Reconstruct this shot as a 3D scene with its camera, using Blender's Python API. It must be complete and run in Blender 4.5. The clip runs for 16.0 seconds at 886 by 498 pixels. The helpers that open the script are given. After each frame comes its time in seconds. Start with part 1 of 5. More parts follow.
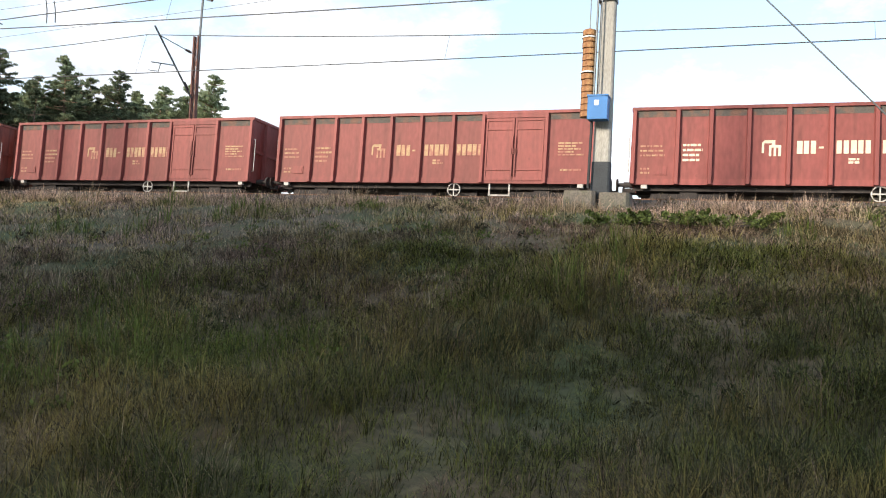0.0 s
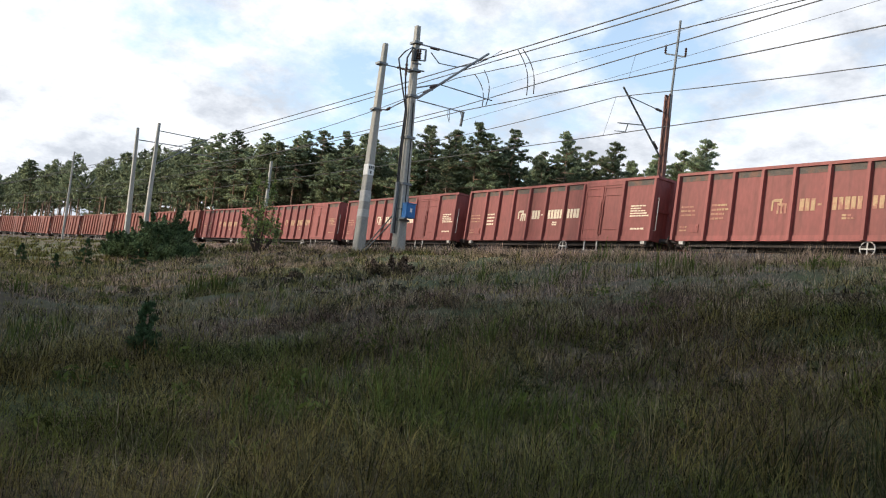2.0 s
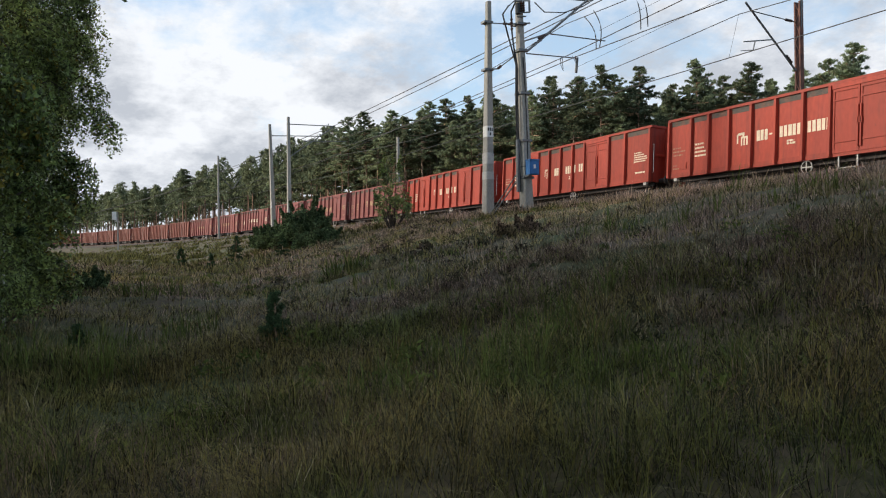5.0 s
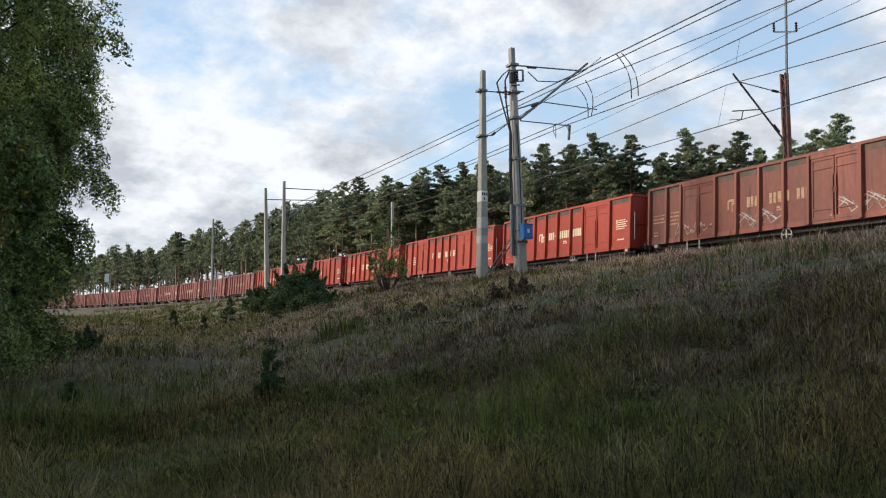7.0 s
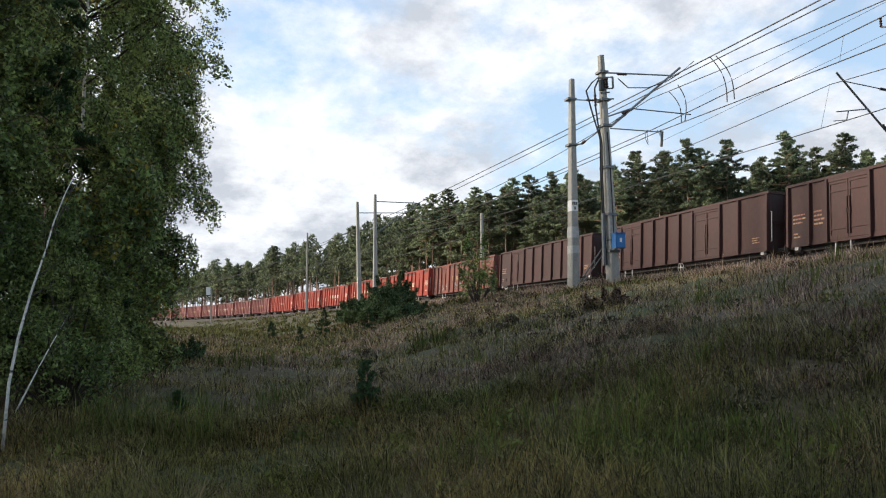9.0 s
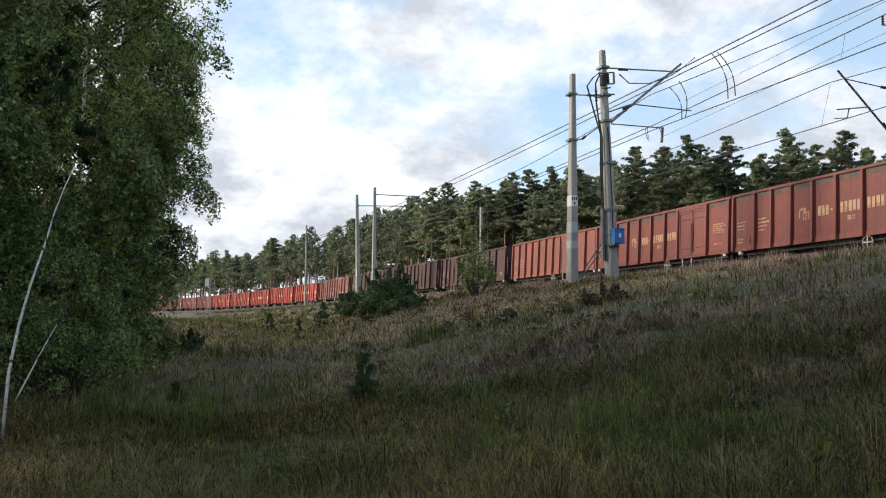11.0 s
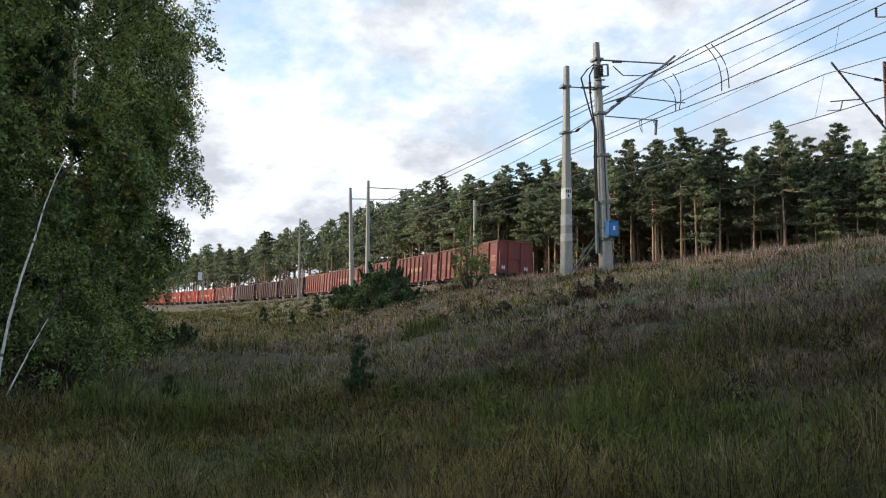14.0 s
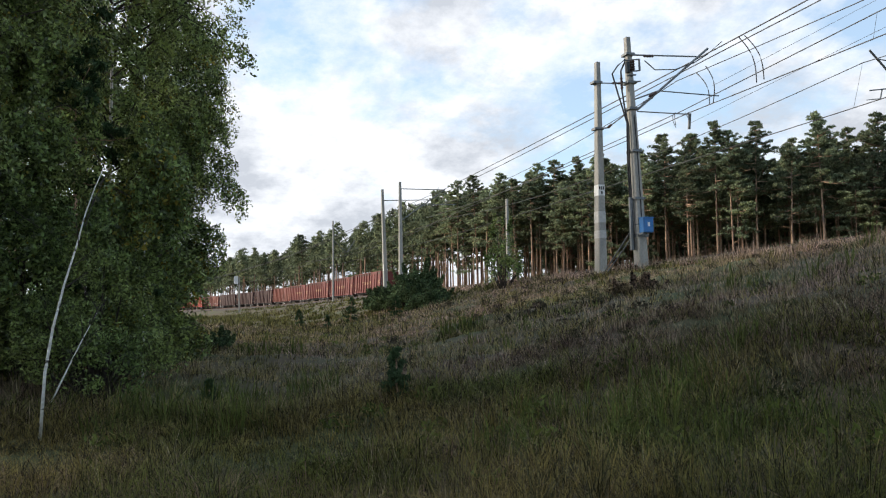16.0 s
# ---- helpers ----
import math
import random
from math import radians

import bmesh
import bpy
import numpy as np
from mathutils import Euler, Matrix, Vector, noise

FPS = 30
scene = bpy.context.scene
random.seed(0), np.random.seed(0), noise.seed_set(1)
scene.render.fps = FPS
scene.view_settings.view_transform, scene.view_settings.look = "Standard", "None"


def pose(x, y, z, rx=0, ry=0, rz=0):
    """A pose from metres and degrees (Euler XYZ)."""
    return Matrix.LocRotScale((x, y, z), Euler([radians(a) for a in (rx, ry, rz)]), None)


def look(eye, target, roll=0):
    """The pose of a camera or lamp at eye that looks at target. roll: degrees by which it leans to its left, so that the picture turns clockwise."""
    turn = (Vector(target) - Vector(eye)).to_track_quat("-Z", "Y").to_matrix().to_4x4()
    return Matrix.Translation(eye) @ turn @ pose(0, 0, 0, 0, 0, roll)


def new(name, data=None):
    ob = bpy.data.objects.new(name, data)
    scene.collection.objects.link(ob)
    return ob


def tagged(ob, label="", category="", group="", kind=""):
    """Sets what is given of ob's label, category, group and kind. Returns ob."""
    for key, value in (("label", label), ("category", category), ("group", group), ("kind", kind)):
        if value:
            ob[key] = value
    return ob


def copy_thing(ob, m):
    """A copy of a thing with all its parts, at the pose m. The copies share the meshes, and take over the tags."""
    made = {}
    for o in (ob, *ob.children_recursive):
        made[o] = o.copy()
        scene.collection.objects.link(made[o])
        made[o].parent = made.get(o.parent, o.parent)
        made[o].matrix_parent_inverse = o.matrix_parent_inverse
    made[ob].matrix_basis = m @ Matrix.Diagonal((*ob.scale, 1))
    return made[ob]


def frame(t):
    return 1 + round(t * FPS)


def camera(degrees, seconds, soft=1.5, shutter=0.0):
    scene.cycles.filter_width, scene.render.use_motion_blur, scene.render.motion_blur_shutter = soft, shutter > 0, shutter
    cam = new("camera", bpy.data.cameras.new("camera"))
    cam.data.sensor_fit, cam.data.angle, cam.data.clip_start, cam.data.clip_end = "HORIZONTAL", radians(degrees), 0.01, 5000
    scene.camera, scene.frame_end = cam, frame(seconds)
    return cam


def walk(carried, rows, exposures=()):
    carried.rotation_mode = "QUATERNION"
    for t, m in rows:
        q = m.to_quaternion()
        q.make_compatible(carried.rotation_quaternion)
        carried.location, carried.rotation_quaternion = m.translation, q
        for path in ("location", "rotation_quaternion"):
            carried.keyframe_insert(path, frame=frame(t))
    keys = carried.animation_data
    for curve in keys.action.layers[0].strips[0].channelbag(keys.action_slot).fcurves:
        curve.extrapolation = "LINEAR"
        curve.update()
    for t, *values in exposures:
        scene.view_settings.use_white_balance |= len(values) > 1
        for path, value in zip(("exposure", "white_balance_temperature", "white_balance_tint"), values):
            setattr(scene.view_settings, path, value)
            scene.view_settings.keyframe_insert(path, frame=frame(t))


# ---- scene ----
cam = camera(58.6, 16.0, soft=1.1)
PATH = [
    (0, (0.443, -28.961, -2.119), (-0.243, -27.084, -2.071), 2.7),
    (0.4, (0.364, -28.456, -2.088), (-0.697, -26.761, -2.042), 0.6),
    (0.5, (0.380, -28.324, -2.092), (-0.742, -26.670, -2.033), 0.0),
    (0.6, (0.420, -28.204, -2.100), (-0.808, -26.627, -2.032), -0.3),
    (0.8, (0.450, -27.908, -2.116), (-0.880, -26.416, -2.042), -0.6),
    (1, (0.426, -27.591, -2.148), (-0.980, -26.171, -2.061), -0.7),
    (1.1, (0.404, -27.416, -2.156), (-1.153, -26.162, -2.070), -0.8),
    (1.5, (0.531, -26.720, -2.121), (-1.104, -25.572, -2.008), -0.5),
    (2, (0.615, -25.893, -2.191), (-1.039, -24.777, -2.066), 6.4),
    (2.5, (0.701, -25.490, -2.203), (-0.952, -24.365, -2.159), 8.2),
    (3, (0.726, -25.386, -2.209), (-1.000, -24.376, -2.216), 8.1),
    (3.5, (0.715, -25.378, -2.245), (-1.056, -24.451, -2.268), 7.7),
    (4, (0.751, -25.403, -2.243), (-1.036, -24.506, -2.267), 5.8),
    (4.5, (0.773, -25.428, -2.191), (-1.028, -24.558, -2.230), 3.3),
    (5, (0.765, -25.469, -2.133), (-1.064, -24.657, -2.127), -0.7),
    (5.2, (0.771, -25.473, -2.124), (-1.069, -24.691, -2.081), -1.6),
    (7.3, (0.845, -25.558, -2.236), (-0.969, -24.739, -2.047), 0.0),
    (7.5, (0.798, -25.559, -2.241), (-1.035, -24.784, -2.046), 0.1),
    (8, (0.795, -25.574, -2.227), (-1.083, -24.916, -2.032), -0.3),
    (8.5, (0.811, -25.571, -2.245), (-1.082, -24.955, -2.047), -0.4),
    (9, (0.846, -25.591, -2.227), (-1.047, -24.977, -2.027), -0.4),
    (11.5, (0.867, -25.607, -2.220), (-1.026, -24.987, -2.042), 0.3),
    (12, (0.815, -25.593, -2.229), (-1.078, -24.969, -2.062), 0.3),
    (12.5, (0.824, -25.595, -2.223), (-1.068, -24.970, -2.058), 0.6),
    (13, (0.795, -25.600, -2.232), (-1.095, -24.970, -2.065), 0.7),
    (13.5, (0.777, -25.595, -2.228), (-1.113, -24.961, -2.061), 0.4),
    (14, (0.791, -25.604, -2.233), (-1.099, -24.971, -2.066), 0.0),
    (14.5, (0.794, -25.623, -2.223), (-1.103, -25.011, -2.060), 0.1),
    (15, (0.824, -25.636, -2.226), (-1.082, -25.057, -2.061), 0.1),
    (15.5, (0.806, -25.626, -2.227), (-1.106, -25.065, -2.059), -0.5),
    (16, (0.767, -25.622, -2.219), (-1.147, -25.068, -2.052), -0.9),
]
walk(cam, [(t, look(eye, target, roll)) for t, eye, target, roll in PATH],
     [(0.0, 0.6), (0.25, 0.3), (0.5, -0.1), (0.8, 0.25), (1.0, 0.35), (1.25, 0.0), (1.5, -0.2), (2.0, 0.2), (2.5, 0.45), (3.5, 0.35), (4.5, 0.2), (5.0, -0.1), (7.5, -0.05), (9.0, 0.08), (11.5, 0.12), (12.5, 0.06), (14.5, 0.16), (16.0, 0.12)])

# ---- world, sun and exposure ----
def build_world():
    w = bpy.data.worlds.new("world")
    scene.world = w
    w.use_nodes = True
    nt = w.node_tree
    nt.nodes.clear()
    N, L = nt.nodes.new, nt.links.new
    out, bg = N("ShaderNodeOutputWorld"), N("ShaderNodeBackground")
    sky = N("ShaderNodeTexSky")
    sky.sky_type, sky.sun_disc = "NISHITA", False
    sky.sun_elevation, sky.sun_rotation = radians(24), radians(SUN_TURN)
    sky.air_density, sky.dust_density, sky.ozone_density = 1.0, 0.6, 2.0
    lift = N("ShaderNodeVectorMath"); lift.operation = "MULTIPLY_ADD"
    lift.inputs[1].default_value, lift.inputs[2].default_value = (SKY,) * 3, (0.26, 0.31, 0.34)   # thin high haze
    L(sky.outputs[0], lift.inputs[0])
    # clouds: noise laid over the sky's own directions, flattened towards the horizon
    co, sep = N("ShaderNodeTexCoord"), N("ShaderNodeSeparateXYZ")
    L(co.outputs["Generated"], sep.inputs[0])
    up = N("ShaderNodeMath"); up.operation = "MAXIMUM"; up.inputs[1].default_value = 0.0
    L(sep.outputs[2], up.inputs[0])
    add = N("ShaderNodeMath"); add.operation = "ADD"; add.inputs[1].default_value = 0.42
    L(up.outputs[0], add.inputs[0])
    flat = N("ShaderNodeVectorMath"); flat.operation = "DIVIDE"
    L(co.outputs["Generated"], flat.inputs[0])
    comb = N("ShaderNodeCombineXYZ")
    for i in range(3):
        L(add.outputs[0], comb.inputs[i])
    L(comb.outputs[0], flat.inputs[1])
    def cloud_noise(scale, detail, shift):
        mp = N("ShaderNodeMapping"); mp.inputs["Location"].default_value = shift
        L(flat.outputs[0], mp.inputs[0])
        n = N("ShaderNodeTexNoise")
        n.inputs["Scale"].default_value, n.inputs["Detail"].default_value, n.inputs["Roughness"].default_value = scale, detail, 0.63
        L(mp.outputs[0], n.inputs["Vector"])
        return n
    cover, shade = cloud_noise(1.9, 9, CLOUD_SHIFT), cloud_noise(4.4, 8, (4.0, 1.0, 2.0))
    r1 = N("ShaderNodeValToRGB")
    r1.color_ramp.elements[0].position, r1.color_ramp.elements[1].position = 0.46, 0.59
    # the west is the more clouded, and the sky pales towards the horizon
    west = N("ShaderNodeMapRange")
    west.inputs["From Min"].default_value, west.inputs["From Max"].default_value = -0.95, 0.3
    west.inputs["To Min"].default_value, west.inputs["To Max"].default_value = 0.065, -0.06
    L(sep.outputs[0], west.inputs[0])
    low = N("ShaderNodeMapRange")
    low.inputs["From Min"].default_value, low.inputs["From Max"].default_value = 0.0, 0.30
    low.inputs["To Min"].default_value, low.inputs["To Max"].default_value = 0.14, 0.0
    L(sep.outputs[2], low.inputs[0])
    s1 = N("ShaderNodeMath"); s1.operation = "ADD"; L(cover.outputs[0], s1.inputs[0]); L(west.outputs[0], s1.inputs[1])
    s2 = N("ShaderNodeMath"); s2.operation = "ADD"; L(s1.outputs[0], s2.inputs[0]); L(low.outputs[0], s2.inputs[1])
    L(s2.outputs[0], r1.inputs[0])
    r2 = N("ShaderNodeValToRGB")
    r2.color_ramp.elements[0].position, r2.color_ramp.elements[1].position = 0.37, 0.57
    r2.color_ramp.elements[0].color, r2.color_ramp.elements[1].color = (0.60, 0.64, 0.71, 1), (1.02, 1.05, 1.10, 1)
    L(shade.outputs[0], r2.inputs[0])
    mix = N("ShaderNodeMix"); mix.data_type = "RGBA"
    L(r1.outputs[0], mix.inputs["Factor"])
    L(lift.outputs[0], mix.inputs["A"])
    L(r2.outputs[0], mix.inputs["B"])
    L(mix.outputs["Result"], bg.inputs[0])
    bg.inputs[1].default_value = 1.0
    L(bg.outputs[0], out.inputs[0])


SUN_TURN, SKY, CLOUD_SHIFT = 209.0, 0.15, (0.3, 0.0, 0.0)
build_world()
sun = new("sun", bpy.data.lights.new("sun", "SUN"))
sun.data.energy, sun.data.angle, sun.data.color = 4.8, radians(11), (1.0, 0.88, 0.72)
sun.matrix_world = look((-42, -75, 37), (0, 0, 0))


# ---- materials ----
def mat(name, base, rough=0.8, vary=0.25, scale=3.0, fine=40.0, bump=0.2, metal=0.0, second=None, cut=(0.45, 0.62), island=0.0, stretch=(1, 1, 1), spec=0.35, obj=0.0):
    """A surface with variation at two scales, a second colour in patches, fine relief, and change from piece to piece."""
    m = bpy.data.materials.new(name)
    m.use_nodes = True
    nt = m.node_tree
    N, L = nt.nodes.new, nt.links.new
    p = nt.nodes["Principled BSDF"]
    p.inputs["Roughness"].default_value, p.inputs["Metallic"].default_value = rough, metal
    p.inputs["Specular IOR Level"].default_value = spec
    co, mp = N("ShaderNodeTexCoord"), N("ShaderNodeMapping")
    mp.inputs["Scale"].default_value = stretch
    L(co.outputs["Object"], mp.inputs[0])
    def nz(s, d=5.0):
        n = N("ShaderNodeTexNoise")
        n.inputs["Scale"].default_value, n.inputs["Detail"].default_value = s, d
        L(mp.outputs[0], n.inputs["Vector"])
        return n.outputs[0]
    big, small = nz(scale), nz(fine, 3.0)
    rgb = N("ShaderNodeRGB"); rgb.outputs[0].default_value = (*base, 1)
    col = rgb.outputs[0]
    if second:
        rp = N("ShaderNodeValToRGB")
        rp.color_ramp.elements[0].position, rp.color_ramp.elements[1].position = cut
        L(big, rp.inputs[0])
        mx = N("ShaderNodeMix"); mx.data_type = "RGBA"
        mx.inputs["B"].default_value = (*second, 1)
        L(rp.outputs[0], mx.inputs["Factor"]); L(col, mx.inputs["A"])
        col = mx.outputs["Result"]
    def gain(value, amount):
        nonlocal col
        mr = N("ShaderNodeMapRange")
        mr.inputs["From Min"].default_value, mr.inputs["From Max"].default_value = 0.3, 0.7
        mr.inputs["To Min"].default_value, mr.inputs["To Max"].default_value = 1 - amount, 1 + amount
        L(value, mr.inputs[0])
        vm = N("ShaderNodeVectorMath"); vm.operation = "SCALE"
        L(col, vm.inputs[0]); L(mr.outputs[0], vm.inputs["Scale"])
        col = vm.outputs[0]
    gain(big, vary * 0.7); gain(small, vary)
    if island:
        g = N("ShaderNodeNewGeometry"); gain(g.outputs["Random Per Island"], island)
    if obj:
        o = N("ShaderNodeObjectInfo"); gain(o.outputs["Random"], obj)
    L(col, p.inputs["Base Color"])
    if bump:
        b = N("ShaderNodeBump"); b.inputs["Strength"].default_value, b.inputs["Distance"].default_value = bump, 0.02
        L(small, b.inputs["Height"]); L(b.outputs[0], p.inputs["Normal"])
    return m


def leaf_mat(name, base, second, scale, island=0.5, through_light=0.35, cut=(0.4, 0.6), obj=0.0, rough=0.75, spec=0.15):
    """Leaves, needles and grass: a rough surface that also lets some light through."""
    m = mat(name, base, rough=rough, vary=0.3, scale=scale, fine=scale * 9, bump=0.0, second=second, cut=cut, island=island, spec=spec, obj=obj)
    nt = m.node_tree
    p, out = nt.nodes["Principled BSDF"], nt.nodes["Material Output"]
    tr, mx = nt.nodes.new("ShaderNodeBsdfTranslucent"), nt.nodes.new("ShaderNodeMixShader")
    mx.inputs[0].default_value = through_light
    nt.links.new(p.inputs["Base Color"].links[0].from_socket, tr.inputs[0])
    nt.links.new(p.outputs[0], mx.inputs[1]); nt.links.new(tr.outputs[0], mx.inputs[2])
    nt.links.new(mx.outputs[0], out.inputs[0])
    return m


M_GROUND = mat("soil and thatch", (0.105, 0.080, 0.048), 0.95, 0.4, 0.35, 9.0, 0.6, second=(0.045, 0.055, 0.020))
M_BALLAST = mat("ballast stone", (0.075, 0.062, 0.052), 0.95, 0.5, 2.0, 14.0, 1.0, second=(0.055, 0.04, 0.03))
M_RAIL = mat("rusty rail steel", (0.13, 0.065, 0.04), 0.6, 0.3, 4, 60, 0.2, metal=0.4)
M_SLEEPER = mat("concrete sleeper", (0.25, 0.235, 0.21), 0.9, 0.25, 3, 40, 0.3, obj=0.15)
M_CONCRETE = mat("weathered concrete", (0.36, 0.345, 0.31), 0.9, 0.2, 1.4, 35, 0.35, second=(0.24, 0.235, 0.215), stretch=(1, 1, 0.25))
M_PLINTH = mat("dirty mossy concrete", (0.17, 0.15, 0.125), 0.95, 0.3, 2.0, 25, 0.5, second=(0.10, 0.10, 0.07))
M_CONC_DARK = mat("dark tarred concrete", (0.05, 0.055, 0.06), 0.85, 0.3, 2, 30, 0.3)
M_STEEL_BROWN = mat("red-brown painted steel", (0.105, 0.045, 0.035), 0.7, 0.3, 3, 40, 0.2, second=(0.15, 0.06, 0.04))
M_STEEL = mat("dull galvanised steel", (0.16, 0.17, 0.175), 0.55, 0.2, 4, 50, 0.1, metal=0.5)
M_WIRE = mat("dark wire", (0.07, 0.07, 0.072), 0.6, 0.15, 4, 50, 0.0, metal=0.3)
M_INSUL = mat("brown glazed porcelain", (0.05, 0.028, 0.022), 0.3, 0.2, 4, 50, 0.0)
M_BLUE = mat("blue enamelled box", (0.035, 0.16, 0.40), 0.45, 0.12, 3, 40, 0.05)
M_WHITE = mat("white plate", (0.68, 0.68, 0.66), 0.6, 0.12, 5, 60, 0.05)
M_FADED_PLATE = mat("faded plate", (0.44, 0.43, 0.41), 0.7, 0.2, 5, 60, 0.05)
M_BLACK = mat("black marking", (0.03, 0.03, 0.032), 0.7, 0.1, 5, 60, 0.0)
M_WEIGHT = mat("rusty cast weights", (0.27, 0.13, 0.06), 0.85, 0.35, 5, 40, 0.4, second=(0.36, 0.20, 0.09))
M_CREAM = mat("cream lettering", (0.66, 0.56, 0.42), 0.7, 0.2, 3, 30, 0.0, second=(0.50, 0.33, 0.24), cut=(0.62, 0.72))
M_CREAM_OLD = mat("worn lettering", (0.42, 0.28, 0.16), 0.75, 0.25, 3, 30, 0.0, second=(0.28, 0.12, 0.09), cut=(0.45, 0.6))
M_WHITE_PAINT = mat("grimy white paint", (0.46, 0.44, 0.41), 0.7, 0.2, 5, 50, 0.0, second=(0.26, 0.20, 0.17), cut=(0.55, 0.7))
M_UNDER = mat("dark dusty running gear", (0.040, 0.034, 0.032), 0.85, 0.3, 4, 40, 0.2)
M_STRIP = mat("grey grimy strip", (0.095, 0.085, 0.075), 0.9, 0.25, 3, 30, 0.1, second=(0.14, 0.08, 0.06))
M_YELLOW = mat("yellow painted casting", (0.6, 0.4, 0.06), 0.7, 0.2, 5, 50, 0.0)


def paint(name, base, second, wear=0.5):
    """Wagon paint: faded patches, streaks running down the sheet and specks of rust."""
    m = mat(name, base, 0.62, 0.13, 0.7, 9, 0.05, second=second, cut=(0.45, 0.70), stretch=(1, 1, 0.35), obj=0.10, spec=0.3)
    nt = m.node_tree
    N, L, p = nt.nodes.new, nt.links.new, nt.nodes["Principled BSDF"]
    col, co = p.inputs["Base Color"].links[0].from_socket, N("ShaderNodeTexCoord")
    for scale, stretch, lo, hi, amount, dirt in ((1.0, (5.0, 5.0, 0.35), 0.50, 0.72, wear, (0.050, 0.024, 0.020)), (1.0, (7.0, 7.0, 5.0), 0.66, 0.72, 0.8 * wear, (0.06, 0.03, 0.02))):
        mp, n, rp, k, mx = N("ShaderNodeMapping"), N("ShaderNodeTexNoise"), N("ShaderNodeMapRange"), N("ShaderNodeMath"), N("ShaderNodeMix")
        mp.inputs["Scale"].default_value = stretch
        n.inputs["Scale"].default_value, n.inputs["Detail"].default_value = scale, 4.0
        rp.inputs["From Min"].default_value, rp.inputs["From Max"].default_value = lo, hi
        k.operation, k.inputs[1].default_value = "MULTIPLY", amount
        mx.data_type = "RGBA"; mx.inputs["B"].default_value = (*dirt, 1)
        L(co.outputs["Object"], mp.inputs[0]); L(mp.outputs[0], n.inputs["Vector"]); L(n.outputs[0], rp.inputs[0]); L(rp.outputs[0], k.inputs[0])
        L(k.outputs[0], mx.inputs["Factor"]); L(col, mx.inputs["A"])
        col = mx.outputs["Result"]
    L(col, p.inputs["Base Color"])
    return m


P_FADED = paint("faded oxide-red wagon paint", (0.235, 0.066, 0.058), (0.175, 0.053, 0.045), 0.35)
# darker version of the faded paint, with the tail wagons' shade put in
P_OXIDE = paint("oxide-red wagon paint darkened for shade", (0.18, 0.044, 0.035), (0.125, 0.036, 0.030), 0.6)
P_RED = paint("fresh orange-red wagon paint", (0.33, 0.041, 0.021), (0.25, 0.034, 0.020), 0.35)
P_BROWN = paint("old brown wagon paint", (0.056, 0.021, 0.018), (0.036, 0.017, 0.015), 0.6)
P_RUST = paint("rusty red-brown wagon paint", (0.22, 0.066, 0.045), (0.14, 0.052, 0.040), 0.7)
# brown wagons' end sheets: shade away from the sun painted in, with grime
P_GRIMY_SHADE = paint("end sheet dark with shade and grime", (0.060, 0.036, 0.033), (0.035, 0.030, 0.030), 0.6)
M_BARK = mat("pine bark", (0.44, 0.285, 0.19), 0.95, 0.35, 2.5, 18, 0.7, second=(0.11, 0.08, 0.065), stretch=(1, 1, 0.3), obj=0.25)
M_BIRCH = mat("white birch bark", (0.62, 0.60, 0.56), 0.85, 0.2, 3.5, 14, 0.3, second=(0.05, 0.045, 0.04), cut=(0.60, 0.66), stretch=(1, 1, 2.5))
M_TWIG = mat("dark twigs", (0.045, 0.035, 0.03), 0.9, 0.2, 3, 30, 0.2)
# the wood's needles are coloured paler, in part to stand for haze
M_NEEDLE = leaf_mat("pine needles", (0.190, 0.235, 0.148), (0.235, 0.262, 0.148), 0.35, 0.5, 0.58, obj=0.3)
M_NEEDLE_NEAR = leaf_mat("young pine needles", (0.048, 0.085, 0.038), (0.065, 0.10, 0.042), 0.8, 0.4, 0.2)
M_LEAF = leaf_mat("birch leaves", (0.142, 0.202, 0.062), (0.185, 0.225, 0.068), 0.5, 0.6, 0.45, rough=0.42, spec=0.5)
M_UNDERGROWTH = leaf_mat("dark olive undergrowth", (0.050, 0.060, 0.022), (0.070, 0.062, 0.030), 0.9, 0.5, 0.25)
M_LEAF_YELLOW = leaf_mat("yellowing birch leaves", (0.26, 0.20, 0.035), (0.18, 0.17, 0.04), 0.8, 0.5, 0.35)
M_BUSH = leaf_mat("dark shrub leaves", (0.078, 0.120, 0.056), (0.105, 0.140, 0.062), 0.9, 0.5, 0.25)
# bank grasses repeat the meadow grasses' colours, about twice as bright
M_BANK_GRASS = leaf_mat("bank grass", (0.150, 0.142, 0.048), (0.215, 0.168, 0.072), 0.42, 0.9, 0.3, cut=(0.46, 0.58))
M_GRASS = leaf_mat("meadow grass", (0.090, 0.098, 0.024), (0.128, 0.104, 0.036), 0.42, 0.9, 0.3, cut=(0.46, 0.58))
M_VERGE = leaf_mat("verge grass", (0.088, 0.092, 0.028), (0.115, 0.105, 0.038), 0.3, 0.6, 0.25)
M_GRASS_LUSH = leaf_mat("lush green grass", (0.086, 0.112, 0.026), (0.098, 0.118, 0.030), 0.6, 0.4, 0.3)
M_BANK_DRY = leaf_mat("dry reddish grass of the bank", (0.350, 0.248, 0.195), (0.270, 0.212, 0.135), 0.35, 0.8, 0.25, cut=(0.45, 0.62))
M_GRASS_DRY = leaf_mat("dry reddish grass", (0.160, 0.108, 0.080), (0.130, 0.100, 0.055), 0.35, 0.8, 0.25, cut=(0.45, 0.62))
M_HEATH = leaf_mat("dark heather", (0.075, 0.052, 0.040), (0.060, 0.058, 0.030), 0.9, 0.6, 0.2)
